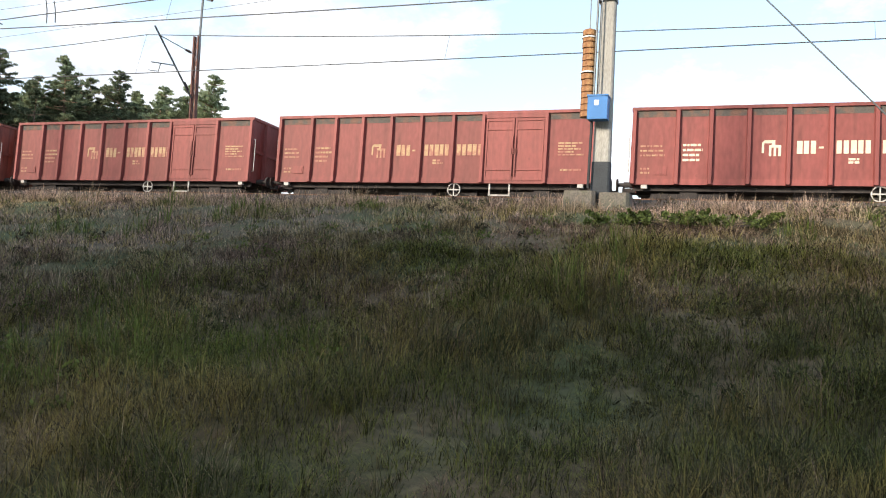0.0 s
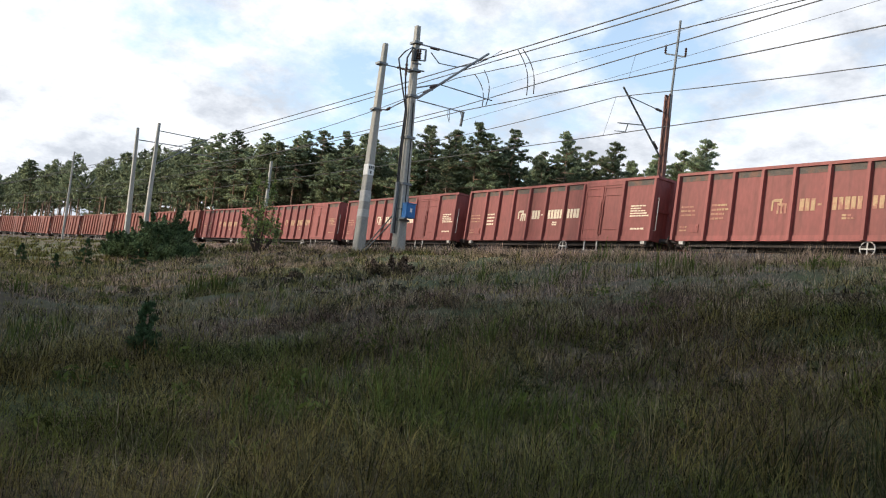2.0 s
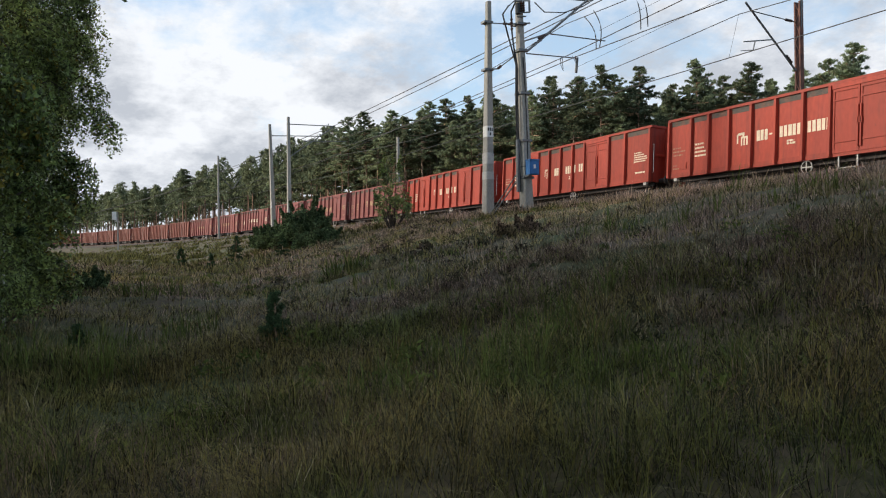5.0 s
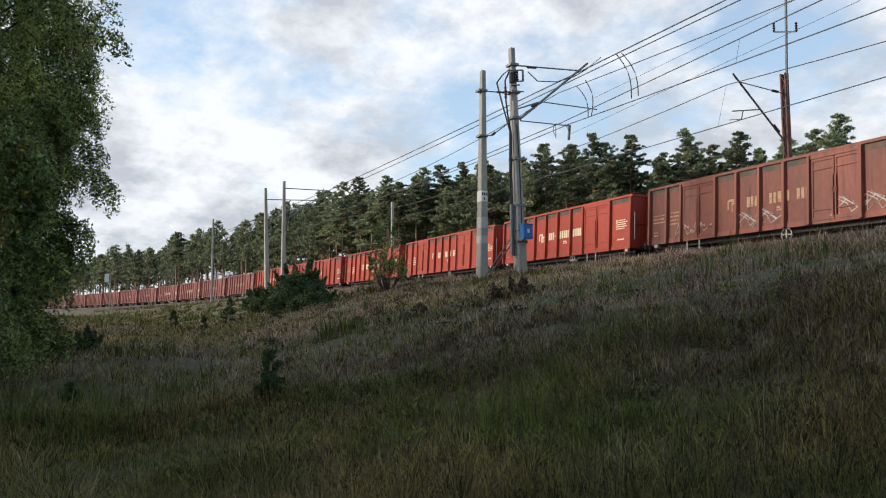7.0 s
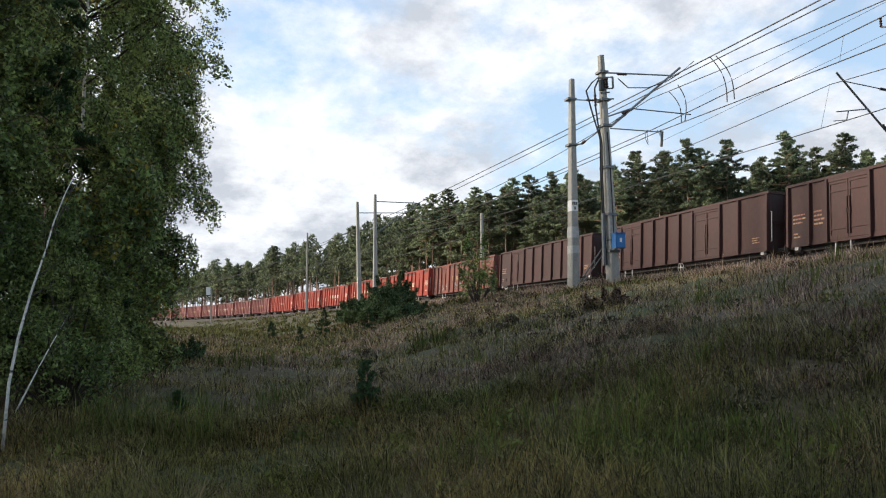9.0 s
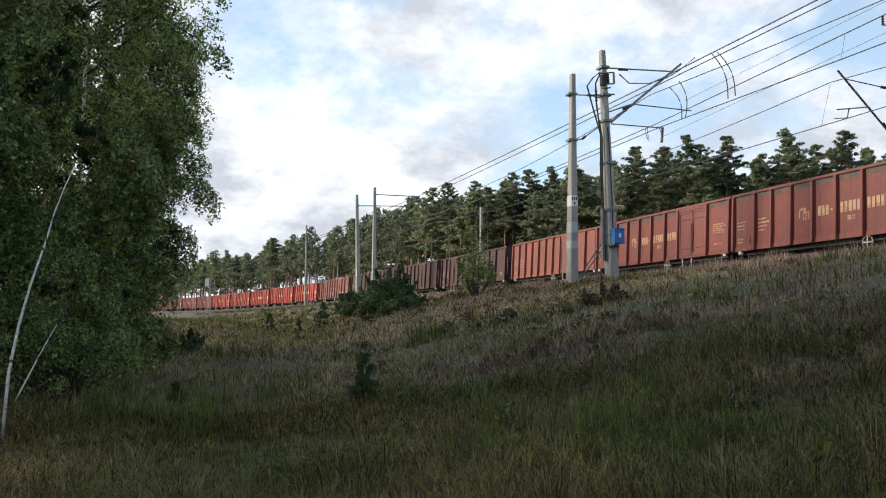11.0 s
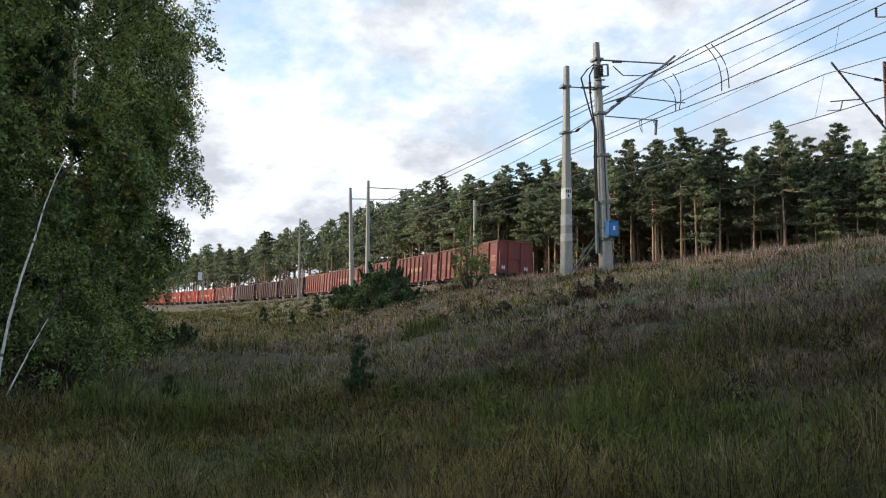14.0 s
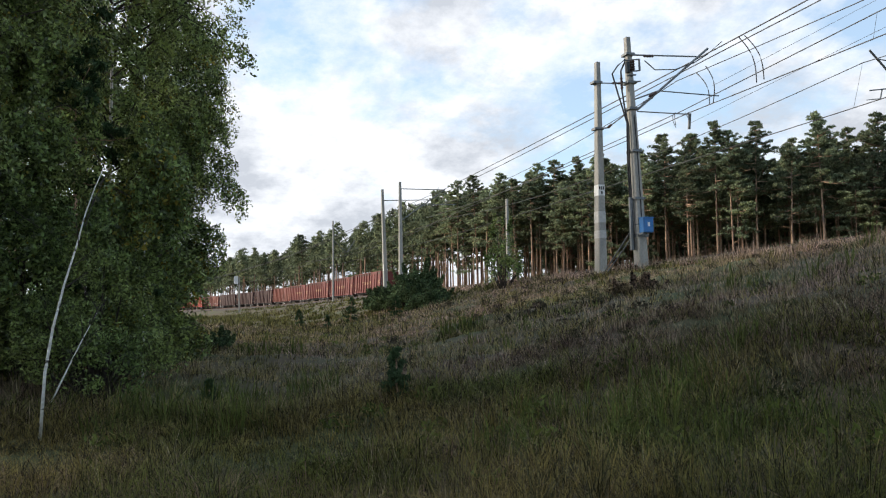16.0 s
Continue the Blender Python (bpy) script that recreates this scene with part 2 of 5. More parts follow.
M_BRAMBLE = leaf_mat("bramble leaves", (0.085, 0.115, 0.032), (0.10, 0.12, 0.036), 0.6, 0.5, 0.3)
M_STRAW = leaf_mat("bleached straw stalks", (0.36, 0.31, 0.20), (0.22, 0.18, 0.10), 0.6, 0.4, 0.25)


# ---- building helpers ----
class Geo:
    """Collects corners and faces of one mesh."""
    def __init__(self):
        self.v, self.f = [], []

    def box(self, x0, x1, y0, y1, z0, z1, m=None):
        b = len(self.v)
        pts = [(x, y, z) for z in (z0, z1) for y in (y0, y1) for x in (x0, x1)]
        self.v += [tuple(m @ Vector(p)) for p in pts] if m else pts
        self.f += [tuple(b + i for i in q) for q in ((0, 2, 3, 1), (4, 5, 7, 6), (0, 1, 5, 4), (2, 6, 7, 3), (0, 4, 6, 2), (1, 3, 7, 5))]
        return self

    def tube(self, pts, radii, n=8, cap=True):
        """A round bar through the points, with a radius at each."""
        b, pts = len(self.v), [Vector(p) for p in pts]
        if not hasattr(radii, "__len__"):
            radii = [radii] * len(pts)
        for i, p in enumerate(pts):
            d = (pts[min(i + 1, len(pts) - 1)] - pts[max(i - 1, 0)]).normalized()
            a = d.orthogonal().normalized() if abs(d.z) < 0.9 else (Vector((1, 0, 0)) - d * d.x).normalized()
            c = d.cross(a)
            for k in range(n):
                w = 2 * math.pi * k / n
                self.v.append(tuple(p + (a * math.cos(w) + c * math.sin(w)) * radii[i]))
        for i in range(len(pts) - 1):
            for k in range(n):
                k2 = (k + 1) % n
                self.f.append((b + i * n + k, b + i * n + k2, b + (i + 1) * n + k2, b + (i + 1) * n + k))
        if cap:
            self.f.append(tuple(b + k for k in reversed(range(n))))
            self.f.append(tuple(b + (len(pts) - 1) * n + k for k in range(n)))
        return self

    def taper(self, x, y, z0, z1, a0, b0, a1, b1, lean=(0, 0), ch=0.2):
        """An upright bar of chamfered square section that tapers, and leans by lean at its top."""
        b = len(self.v)
        for z, a, c, lx, ly in ((z0, a0, b0, 0, 0), (z1, a1, b1, *lean)):
            for sx, sy in ((-1, -1 + ch), (-1 + ch, -1), (1 - ch, -1), (1, -1 + ch), (1, 1 - ch), (1 - ch, 1), (-1 + ch, 1), (-1, 1 - ch)):
                self.v.append((x + lx + sx * a / 2, y + ly + sy * c / 2, z))
        for k in range(8):
            k2 = (k + 1) % 8
            self.f.append((b + k, b + k2, b + 8 + k2, b + 8 + k))
        self.f += [tuple(b + k for k in reversed(range(8))), tuple(b + 8 + k for k in range(8))]
        return self

    def ring(self, c, r, thick, axis="y", n=20):
        pts = []
        for k in range(n + 1):
            w = 2 * math.pi * k / n
            pts.append((c[0] + r * math.cos(w), c[1], c[2] + r * math.sin(w)) if axis == "y" else (c[0], c[1] + r * math.cos(w), c[2] + r * math.sin(w)))
        return self.tube(pts, thick, 6, cap=False)

    def mesh(self, name, material, smooth=False):
        me = bpy.data.meshes.new(name)
        me.from_pydata(self.v, [], self.f)
        me.materials.append(material)
        if smooth:
            me.polygons.foreach_set("use_smooth", [True] * len(me.polygons))
        return me


def part(name, geo, material, parent=None, label="", smooth=False):
    """One mesh object under a thing or a part; geo is a Geo or a ready mesh."""
    ob = new(name, geo.mesh(name, material, smooth) if isinstance(geo, Geo) else geo)
    if parent:
        ob.parent = parent
    return tagged(ob, label=label)


def thing(name, label, category, group="", m=None, kind=""):
    ob = new(name)
    ob.empty_display_size = 0.3
    if m:
        ob.matrix_basis = m
    return tagged(ob, label, category, group, kind)


def raw_mesh(name, verts, faces_n, material):
    """A mesh from an array of corners, each faces_n in a row making one face."""
    verts = np.asarray(verts, dtype=np.float32).reshape(-1, 3)
    n = len(verts) // faces_n
    me = bpy.data.meshes.new(name)
    me.vertices.add(len(verts)); me.vertices.foreach_set("co", verts.ravel())
    me.loops.add(len(verts)); me.loops.foreach_set("vertex_index", np.arange(len(verts), dtype=np.int32))
    me.polygons.add(n); me.polygons.foreach_set("loop_start", np.arange(n, dtype=np.int32) * faces_n)
    me.update(calc_edges=True)
    me.materials.append(material)
    return me


# ---- the track's line: straight, then a wide curve towards the meadow, falling gently ----
# Both tracks lie in one plane, canted towards the inside of the bend.
CURVE_AT, RADIUS, FALL_AT, FALL, CANT = 33.4, 705.0, 94.7, 0.009, radians(2.8)
CANTED = Matrix.Rotation(-CANT, 4, "X")


def canted(p):
    """From the tracks' own plane into the world."""
    return CANTED @ Vector(p)


def track(s, side=0.0, up=0.0):
    """The point s metres along the track towards the west, side metres to the north of its middle, up above the rail, in the tracks' plane."""
    z = up - FALL * max(0.0, s - FALL_AT)
    if s <= CURVE_AT:
        return Vector((-s, side, z))
    a = (s - CURVE_AT) / RADIUS
    return Vector((-(CURVE_AT + (RADIUS + side) * math.sin(a)), -RADIUS + (RADIUS + side) * math.cos(a), z))


def track_y(x):
    dx = np.clip(-np.asarray(x, float) - CURVE_AT, 0, 400)
    return -(RADIUS - np.sqrt(RADIUS ** 2 - dx ** 2))


def track_z(x):
    return -FALL * np.clip(-np.asarray(x, float) - FALL_AT, 0, 320)


def ground_z(x, y):
    """The height of the ground: embankment with ballast, shoulder and slope, the meadow below, the wood behind."""
    x, y = np.asarray(x, float), np.asarray(y, float)
    d = y - track_y(x)
    tilt = -math.sin(CANT) * (np.clip(track_y(x), -62, 0) + np.clip(d, -36, 40))
    bank = np.interp(d, BANK_D, BANK_Z) + track_z(x)
    floor = np.interp(x, (-400, -150, -100, -60, -25, -10, 30), (-4.2, -3.6, -3.4, -3.7, -4.3, -5.1, -5.3))
    z = np.where(d < -7, np.maximum(bank, floor) + 0.10 * np.exp(-((bank - floor) / 0.5) ** 2), bank)
    soft = np.clip((np.abs(d) - 7.4) / 3, 0, 1)
    z = z + soft * (0.10 * np.sin(x * 0.9 + y * 0.35) * np.sin(y * 0.8 - x * 0.25) + 0.05 * np.sin(x * 2.3 + 1.0) * np.sin(y * 1.9))
    return z + tilt


BANK_D = (-40, -27, -25, -23, -21.5, -20, -18, -14, -10.4, -8.6, -7.3, -7.0, -5.75, -1.75, 1.75, 3.0, 4.5, 8, 40)
BANK_Z = (-5.5, -5.35, -5.10, -4.6, -4.35, -4.0, -3.4, -2.35, -1.35, -0.90, -0.80, -0.75, -0.24, -0.24, -0.24, -0.72, -0.9, -1.0, -1.2)


def gz(x, y):
    return float(ground_z(x, y))


# ---- ground ----
def build_ground():
    def steps(lo, a, b, hi, fine):
        inner = np.arange(a, b + fine / 2, fine)
        left = a - np.cumsum(np.geomspace(fine * 1.3, (a - lo) * 0.2, 24)); left = left[left > lo]
        right = b + np.cumsum(np.geomspace(fine * 1.3, (hi - b) * 0.2, 24)); right = right[right < hi]
        return np.concatenate(([lo], left[::-1], inner, right, [hi]))
    xs, ds = steps(-2500, -60, 16, 2500, 0.6), steps(-2500, -34, 6, 2500, 0.4)
    X, D = np.meshgrid(xs, ds)
    Y = D + track_y(X)
    Z = ground_z(X, Y)
    n, k = X.shape
    idx = np.arange(n * k).reshape(n, k)
    quads = np.stack([idx[:-1, :-1], idx[:-1, 1:], idx[1:, 1:], idx[1:, :-1]], -1).reshape(-1, 4)
    me = bpy.data.meshes.new("ground")
    me.from_pydata(np.stack([X, Y, Z], -1).reshape(-1, 3).tolist(), [], quads.tolist())
    me.materials.append(M_GROUND)
    me.polygons.foreach_set("use_smooth", [True] * len(me.polygons))
    tagged(new("ground", me), "rough meadow and embankment soil with thatch", "ground", kind="structure")


build_ground()


def build_track():
    rng = np.random.default_rng(3)
    s = np.arange(-45, 330, 2.0)
    prof = [(-7.1, -0.72), (-5.75, -0.17), (1.75, -0.17), (3.0, -0.70)]
    v = [tuple(canted(track(a, d, z))) for a in s for d, z in prof]
    f = [(i * 4 + j, i * 4 + j + 1, i * 4 + j + 5, i * 4 + j + 4) for i in range(len(s) - 1) for j in range(3)]
    me = bpy.data.meshes.new("ballast_bed"); me.from_pydata(v, [], f); me.materials.append(M_BALLAST)
    tagged(new("ballast_bed", me), "grey-brown crushed stone ballast bed", "ballast", kind="structure")
    # loose stones on the bed's near shoulder
    tet = np.array([[0, 0, 1], [1, 0, -.4], [-.5, .87, -.4], [-.5, -.87, -.4]])
    tri = np.array([[0, 1, 2], [0, 2, 3], [0, 3, 1], [1, 3, 2]])
    out = []
    for i in range(9000):
        a, d = rng.uniform(-12, 60), rng.uniform(-7.1, -4.9)
        z = np.interp(d, (-7.1, -5.75, 0), (-0.72, -0.17, -0.17))
        p = canted(track(a, d, z))
        out.append((tet * rng.uniform(0.02, 0.05) @ np.linalg.qr(rng.normal(size=(3, 3)))[0] + np.array(p))[tri].reshape(-1, 3))
    tagged(new("ballast_stones", raw_mesh("ballast_stones", np.concatenate(out), 3, M_BALLAST)), "loose crushed stones along the ballast shoulder", "gravel", kind="stuff")
    for side in (-4.755, -3.245, -0.755, 0.755):
        g = Geo()
        sec = [(-.075, -.17), (-.075, -.155), (-.012, -.13), (-.012, -.04), (-.036, -.03), (-.036, 0), (.036, 0), (.036, -.03), (.012, -.04), (.012, -.13), (.075, -.155), (.075, -.17)]
        ss = np.arange(-45, 330, 3.0); k = len(sec)
        g.v = [tuple(canted(track(a, side + d, z))) for a in ss for d, z in sec]
        g.f = [(i * k + j, i * k + (j + 1) % k, (i + 1) * k + (j + 1) % k, (i + 1) * k + j) for i in range(len(ss) - 1) for j in range(k)]
        ob = new("rail", g.mesh("rail", M_RAIL))
        tagged(ob, "rusty steel running rail on the ballast", "rail", "rails of the track")
    base = tagged(new("sleepers"), "row of concrete sleepers bedded in ballast", "sleepers", kind="structure")
    me = Geo().taper(0, 0, -0.19, -0.145, 0.26, 2.5, 0.2, 2.44, ch=0.1).mesh("sleeper", M_SLEEPER)
    for i in range(280):
        a = -12 + (i // 2) * 0.6
        ob = new("sleeper", me); ob.parent = base
        ob.matrix_basis = CANTED @ Matrix.Translation(track(a, -4.0 if i % 2 else 0.0)) @ pose(0, 0, 0, 0, 0, math.degrees(max(0, a - CURVE_AT) / RADIUS))


build_track()


# ---- the train's wagons ----
def block_letter(x, y, z, w, h):
    """A plain upright bar, the size of a painted letter."""
    return Geo().box(x, x + w, y - 0.004, y + 0.004, z, z + h)


def lines(g, x, y, z, w, rows, step, rng, h=0.05):
    """Rows of small unreadable writing."""
    for r in range(rows):
        a, end = x, x + w * rng.uniform(0.55, 1.0)
        while a < end:
            b = min(end, a + rng.uniform(0.06, 0.22))
            g.box(a, b, y - 0.003, y + 0.003, z - r * step, z - r * step + h)
            a = b + 0.035


def wheelset(parent, x):
    g = Geo()
    g.tube([(x, -1.0, 0.46), (x, 1.0, 0.46)], 0.085, 10)
    for s in (-0.755, 0.755):
        g.tube([(x, s - 0.07, 0.46), (x, s - 0.05, 0.46), (x, s + 0.05, 0.46), (x, s + 0.07, 0.46)], [0.40, 0.46, 0.46, 0.40], 20)
    part("wheelset", g, M_UNDER, parent, "dark steel wheelset", smooth=False)


def bogie(w, x):
    g = Geo()
    for s in (-1.02, 1.02):
        g.box(x - 1.25, x + 1.25, s - 0.06, s + 0.06, 0.50, 0.72)
        for q in (-0.9, 0.9):
            g.box(x + q - 0.17, x + q + 0.17, s - 0.10, s + 0.10, 0.36, 0.66)
        g.box(x - 0.28, x + 0.28, s - 0.10, s + 0.10, 0.34, 0.80)
    g.box(x - 0.18, x + 0.18, -1.0, 1.0, 0.55, 0.85)
    b = part("bogie", g, M_UNDER, w, "dark two-axle bogie")
    wheelset(b, x - 0.9); wheelset(b, x + 0.9)


TOP, SOLE, HALF = 3.58, 0.98, 1.42


def wagon(label, col, length, ribs, doors, letters, worn, strip, seed, graffiti=False, marker=False):
    """An open high-sided bogie wagon; ribs and doors are metres from its leading end. Rail level is z 0, +x points to its tail."""
    rng = random.Random(seed)
    w = thing("open_goods_wagon", label, "railway wagon", "wagons of the train")
    h, a = length / 2, -length / 2
    g = Geo()
    for s in (-1, 1):
        y0, y1 = sorted((s * HALF, s * (HALF - 0.05)))
        part("side_wall", Geo().box(-h, h, y0, y1, SOLE + 0.2, TOP), col, w)
        y0, y1 = sorted((s * (HALF + 0.03), s * (HALF - 0.10)))
        part("side_sill", Geo().box(-h, h, y0, y1, SOLE, SOLE + 0.2), col, w)
    for s in (-1, 1):
        x0, x1 = sorted((s * h, s * (h - 0.05)))
        part("end_wall", Geo().box(x0, x1, -HALF + 0.05, HALF - 0.05, SOLE, TOP), P_GRIMY_SHADE if col is P_BROWN else col, w, "dark end sheet, shade and grime in its colour" if col is P_BROWN else "")
    g.box(-h + 0.05, h - 0.05, -HALF + 0.05, HALF - 0.05, SOLE + 0.15, SOLE + 0.25)
    part("wagon_floor", g, col, w)
    for s in (-1, 1):
        y0, y1 = sorted((s * (HALF - 0.06), s * (HALF + 0.07)))
        part("top_rail", Geo().box(-h - 0.04, h + 0.04, y0, y1, TOP - 0.035, TOP + 0.075), col, w)
        x0, x1 = sorted((s * (h - 0.06), s * (h + 0.06)))
        part("top_rail", Geo().box(x0, x1, -HALF + 0.06, HALF - 0.06, TOP - 0.035, TOP + 0.07), col, w)
    rib = Geo()
    b = [(-.085, 0), (-.055, -.15), (.055, -.15), (.085, 0)]
    for z, k in ((SOLE + 0.02, 1.0), (TOP - 0.05, 0.85)):
        rib.v += [(x, y * k, z) for x, y in b]
    rib.f = [(0, 1, 5, 4), (1, 2, 6, 5), (2, 3, 7, 6), (3, 0, 4, 7), (3, 2, 1, 0), (4, 5, 6, 7)]
    rib_me = rib.mesh("rib", col)
    for r in ribs:
        for s in (-1, 1):
            ob = part("rib", rib_me, col, w)
            ob.matrix_basis = pose(a + r, s * HALF, 0, 0, 0, 0 if s < 0 else 180)
    for s in (-1, 1):  # end wall posts and rails
        for y in (-0.55, 0.55):
            ob = part("end_post", rib_me, col, w)
            ob.matrix_basis = pose(s * h, y, 0, 0, 0, 90 if s > 0 else -90)
        g = Geo(); x0, x1 = sorted((s * h, s * (h + 0.06)))
        g.box(x0, x1, -HALF + 0.08, HALF - 0.08, 2.2, 2.32)
        part("end_rail", g, col, w)
    for d0, d1 in doors:
        mid, bot = (d0 + d1) / 2, SOLE + 0.12
        for s in (-1, 1):
            y = s * (HALF + 0.028)
            for p, q in ((d0 + 0.09, mid - 0.02), (mid + 0.02, d1 - 0.09)):
                g = Geo()
                def slab(x0, x1, z0, z1, t):
                    y0, y1 = sorted((s * HALF, s * (HALF + t)))
                    g.box(x0, x1, y0, y1, z0, z1)
                slab(a + p, a + q, bot, TOP - 0.2, 0.022)
                for z0, z1 in ((bot, bot + 0.12), (bot + 0.36, bot + 0.42), (2.95, 3.01), (TOP - 0.30, TOP - 0.2)):
                    slab(a + p + 0.07, a + q - 0.07, z0, z1, 0.05)
                slab(a + p, a + p + 0.07, bot, TOP - 0.2, 0.05); slab(a + q - 0.07, a + q, bot, TOP - 0.2, 0.05)
                door = part("door", g, col, w)
                g = Geo(); x = a + (q - 0.04 if q < mid else p + 0.04)
                y0, y1 = sorted((y, y + s * 0.06))
                g.box(x - 0.025, x + 0.025, y0, y1, bot + 0.15, 2.7); g.box(x - 0.05, x + 0.05, y0, y1 + 0.01, 2.05, 2.25)
                part("latch_bar", g, col, door)
            g = Geo()  # lintel over the doorway
            y0, y1 = sorted((s * HALF, s * (HALF + 0.075)))
            g.box(a + d0 + 0.05, a + d1 - 0.05, y0, y1, TOP - 0.19, TOP - 0.04)
            part("door_lintel", g, col, w)
    if strip:
        edges = sorted(ribs)
        for r0, r1 in zip(edges, edges[1:]):
            if any(d0 - 0.1 < (r0 + r1) / 2 < d1 + 0.1 for d0, d1 in doors):
                continue
            for s in (-1, 1):
                y0, y1 = sorted((s * HALF, s * (HALF + 0.006)))
                part("top_strip", Geo().box(a + r0 + 0.09, a + r1 - 0.09, y0, y1, TOP - 0.27, TOP - 0.045), M_STRIP, w, "grimy grey strip under the top rail")
    y = -HALF - 0.008
    ink = M_CREAM_OLD if worn else M_CREAM
    if letters is not None:
        x = a + letters + 0.25
        prof = [(0, 0), (.07, 0), (.07, .32), (.30, .32), (.30, .26), (.22, .26), (.22, -.1), (.29, -.1), (.29, .18), (.36, .18), (.36, -.1), (.43, -.1), (.43, .18), (.50, .18), (.50, -.1), (.58, -.1), (.58, .26), (.40, .26), (.40, .42), (.08, .42), (0, .34)]
        g, m = Geo(), len(prof)  # emblem of joined arches
        g.v = [(x + p, y + t, 2.05 + q) for t in (-0.004, 0.004) for p, q in prof]
        g.f = [tuple(range(m)), tuple(reversed(range(m, 2 * m)))] + [(k, k + m, (k + 1) % m + m, (k + 1) % m) for k in range(m)]
        part("emblem", g, ink, w, "pale emblem of joined arches")
        for dx, n, z in ((1.05, 3, 2.02), (2.2, 5, 2.02), (3.5, 5, 2.02)):
            for i in range(n):
                part("letter", block_letter(x + dx + i * 0.205, y, z, 0.145 + 0.02 * ((i * 2 + n) % 3 == 0), 0.42), ink, w)
            if n == 3:
                part("hyphen", Geo().box(x + dx + 0.64, x + dx + 0.78, y - 0.004, y + 0.004, 2.19, 2.25), ink, w)
        g = Geo(); lines(g, x + 2.55, y, 1.80, 0.5, 2, 0.1, rng, 0.07)
        tagged(part("marking", g, ink, w), kind="stuff")
    g = Geo(); lines(g, a + 0.28, y, 2.28, 0.85, 3, 0.16, rng, 0.06); lines(g, a + 0.3, y, 1.5, 0.4, 2, 0.14, rng, 0.06)
    tagged(part("marking", g, M_CREAM_OLD, w, "small worn writing"), kind="stuff")
    g = Geo(); lines(g, a + ribs[1] + 0.18, y, 2.3, 0.75, 4, 0.17, rng, 0.075)
    tagged(part("marking", g, ink, w, "small pale writing"), kind="stuff")
    old = letters is None   # old brown wagons carry only a few faint lines low on the side
    g = Geo(); lines(g, h - (1.1 if old else 1.30), y, 1.62 if old else 2.42, 0.5 if old else 1.0, 3 if old else 5, 0.105, rng, 0.045 if old else 0.055)
    if not old:
        lines(g, h - 1.2, y, 1.45, 0.9, 1, 0.1, rng, 0.07)
    tagged(part("marking", g, ink, w, "block of small pale writing"), kind="stuff")
    g = Geo(); g.box(a + 0.75, a + 1.18, y - 0.02, y, 1.32, 1.62); g.box(a + 0.82, a + 1.11, y - 0.03, y - 0.02, 1.38, 1.56)
    part("label_holder", g, col, w)
    if graffiti:
        for gx, gs in ((2.0, 1.0), (3.1, 0.8), (5.6, 1.0), (6.6, 1.1), (10.2, 1.0), (11.3, 1.1), (13.3, 0.8)):
            pts = [(a + gx + gs * (0.45 * math.cos(k * 1.7) + 0.07 * k), y, 1.55 + gs * 0.33 * math.sin(k * 2.3)) for k in range(12)]
            part("graffiti", Geo().tube(pts, 0.022, 4), M_WHITE_PAINT, w, "white scrawled graffiti")
    for x, s in ((-h + 0.45, -1), (h - 0.45, -1), (-h + 0.45, 1), (h - 0.45, 1)):
        g = Geo().box(x - 0.10, x + 0.10, s * 1.36 - 0.07, s * 1.36 + 0.07, SOLE - 0.13, SOLE)
        part("lashing_ring", g, M_WHITE_PAINT if seed % 2 else M_YELLOW, w)
    for s in (-1, 1):
        g = Geo(); x = s * (h + 0.10)
        g.tube([(s * h, -HALF + 0.08, 1.42), (x, -HALF + 0.05, 1.42), (x, -HALF + 0.05, 2.75), (s * h, -HALF + 0.08, 2.75)], 0.018, 6)
        part("handrail", g, M_WHITE_PAINT, w, "white grab rail")
        for yy in (-0.875, 0.875):
            g = Geo(); x0, x1 = s * h, s * (h + 0.50)
            g.tube([(x0, yy, 1.05), (x0 + s * 0.3, yy, 1.05), (x0 + s * 0.3, yy, 1.05), (x1, yy, 1.05)], [0.10, 0.10, 0.07, 0.07], 12)
            g.tube([(x1, yy, 1.05), (x1 + s * 0.05, yy, 1.05)], [0.22, 0.20], 16)
            part("buffer", g, M_UNDER, w, "dark steel buffer")
        g = Geo().box(min(s * h, s * (h + 0.45)), max(s * h, s * (h + 0.45)), -0.07, 0.07, 0.90, 1.06)
        part("coupling", g, M_UNDER, w)
    g = Geo().box(-h + 0.1, h - 0.1, -0.35, 0.35, 0.78, SOLE + 0.1).box(-h + 0.1, h - 0.1, -1.2, -1.1, 0.80, SOLE)
    g.box(-h + 0.1, h - 0.1, 1.1, 1.2, 0.80, SOLE).box(-1.2, 0.2, -0.9, -0.5, 0.45, 0.85).tube([(1.0, -0.8, 0.62), (2.0, -0.8, 0.62)], 0.16, 10)
    part("underframe", g, M_UNDER, w, "dark underframe with brake gear")
    bogie(w, -h + 1.9); bogie(w, h - 1.9)
    bx = a + (doors[-1][0] if len(doors) == 1 else length * 0.62) - 1.05
    g = Geo().ring((bx, -1.40, 0.74), 0.24, 0.022).box(bx - 0.22, bx + 0.22, -1.41, -1.39, 0.72, 0.76).box(bx - 0.02, bx + 0.02, -1.42, -1.40, 0.52, 0.96).tube([(bx, -1.40, 0.74), (bx, -1.1, 0.74)], 0.03, 6)
    part("brake_wheel", g, M_WHITE_PAINT, w, "pale spoked brake handwheel")
    g = Geo(); sx = a + doors[0][0] + 0.3
    for q in (0, 0.75):
        g.box(sx + q, sx + q + 0.05, -1.42, -1.38, 0.55, SOLE)
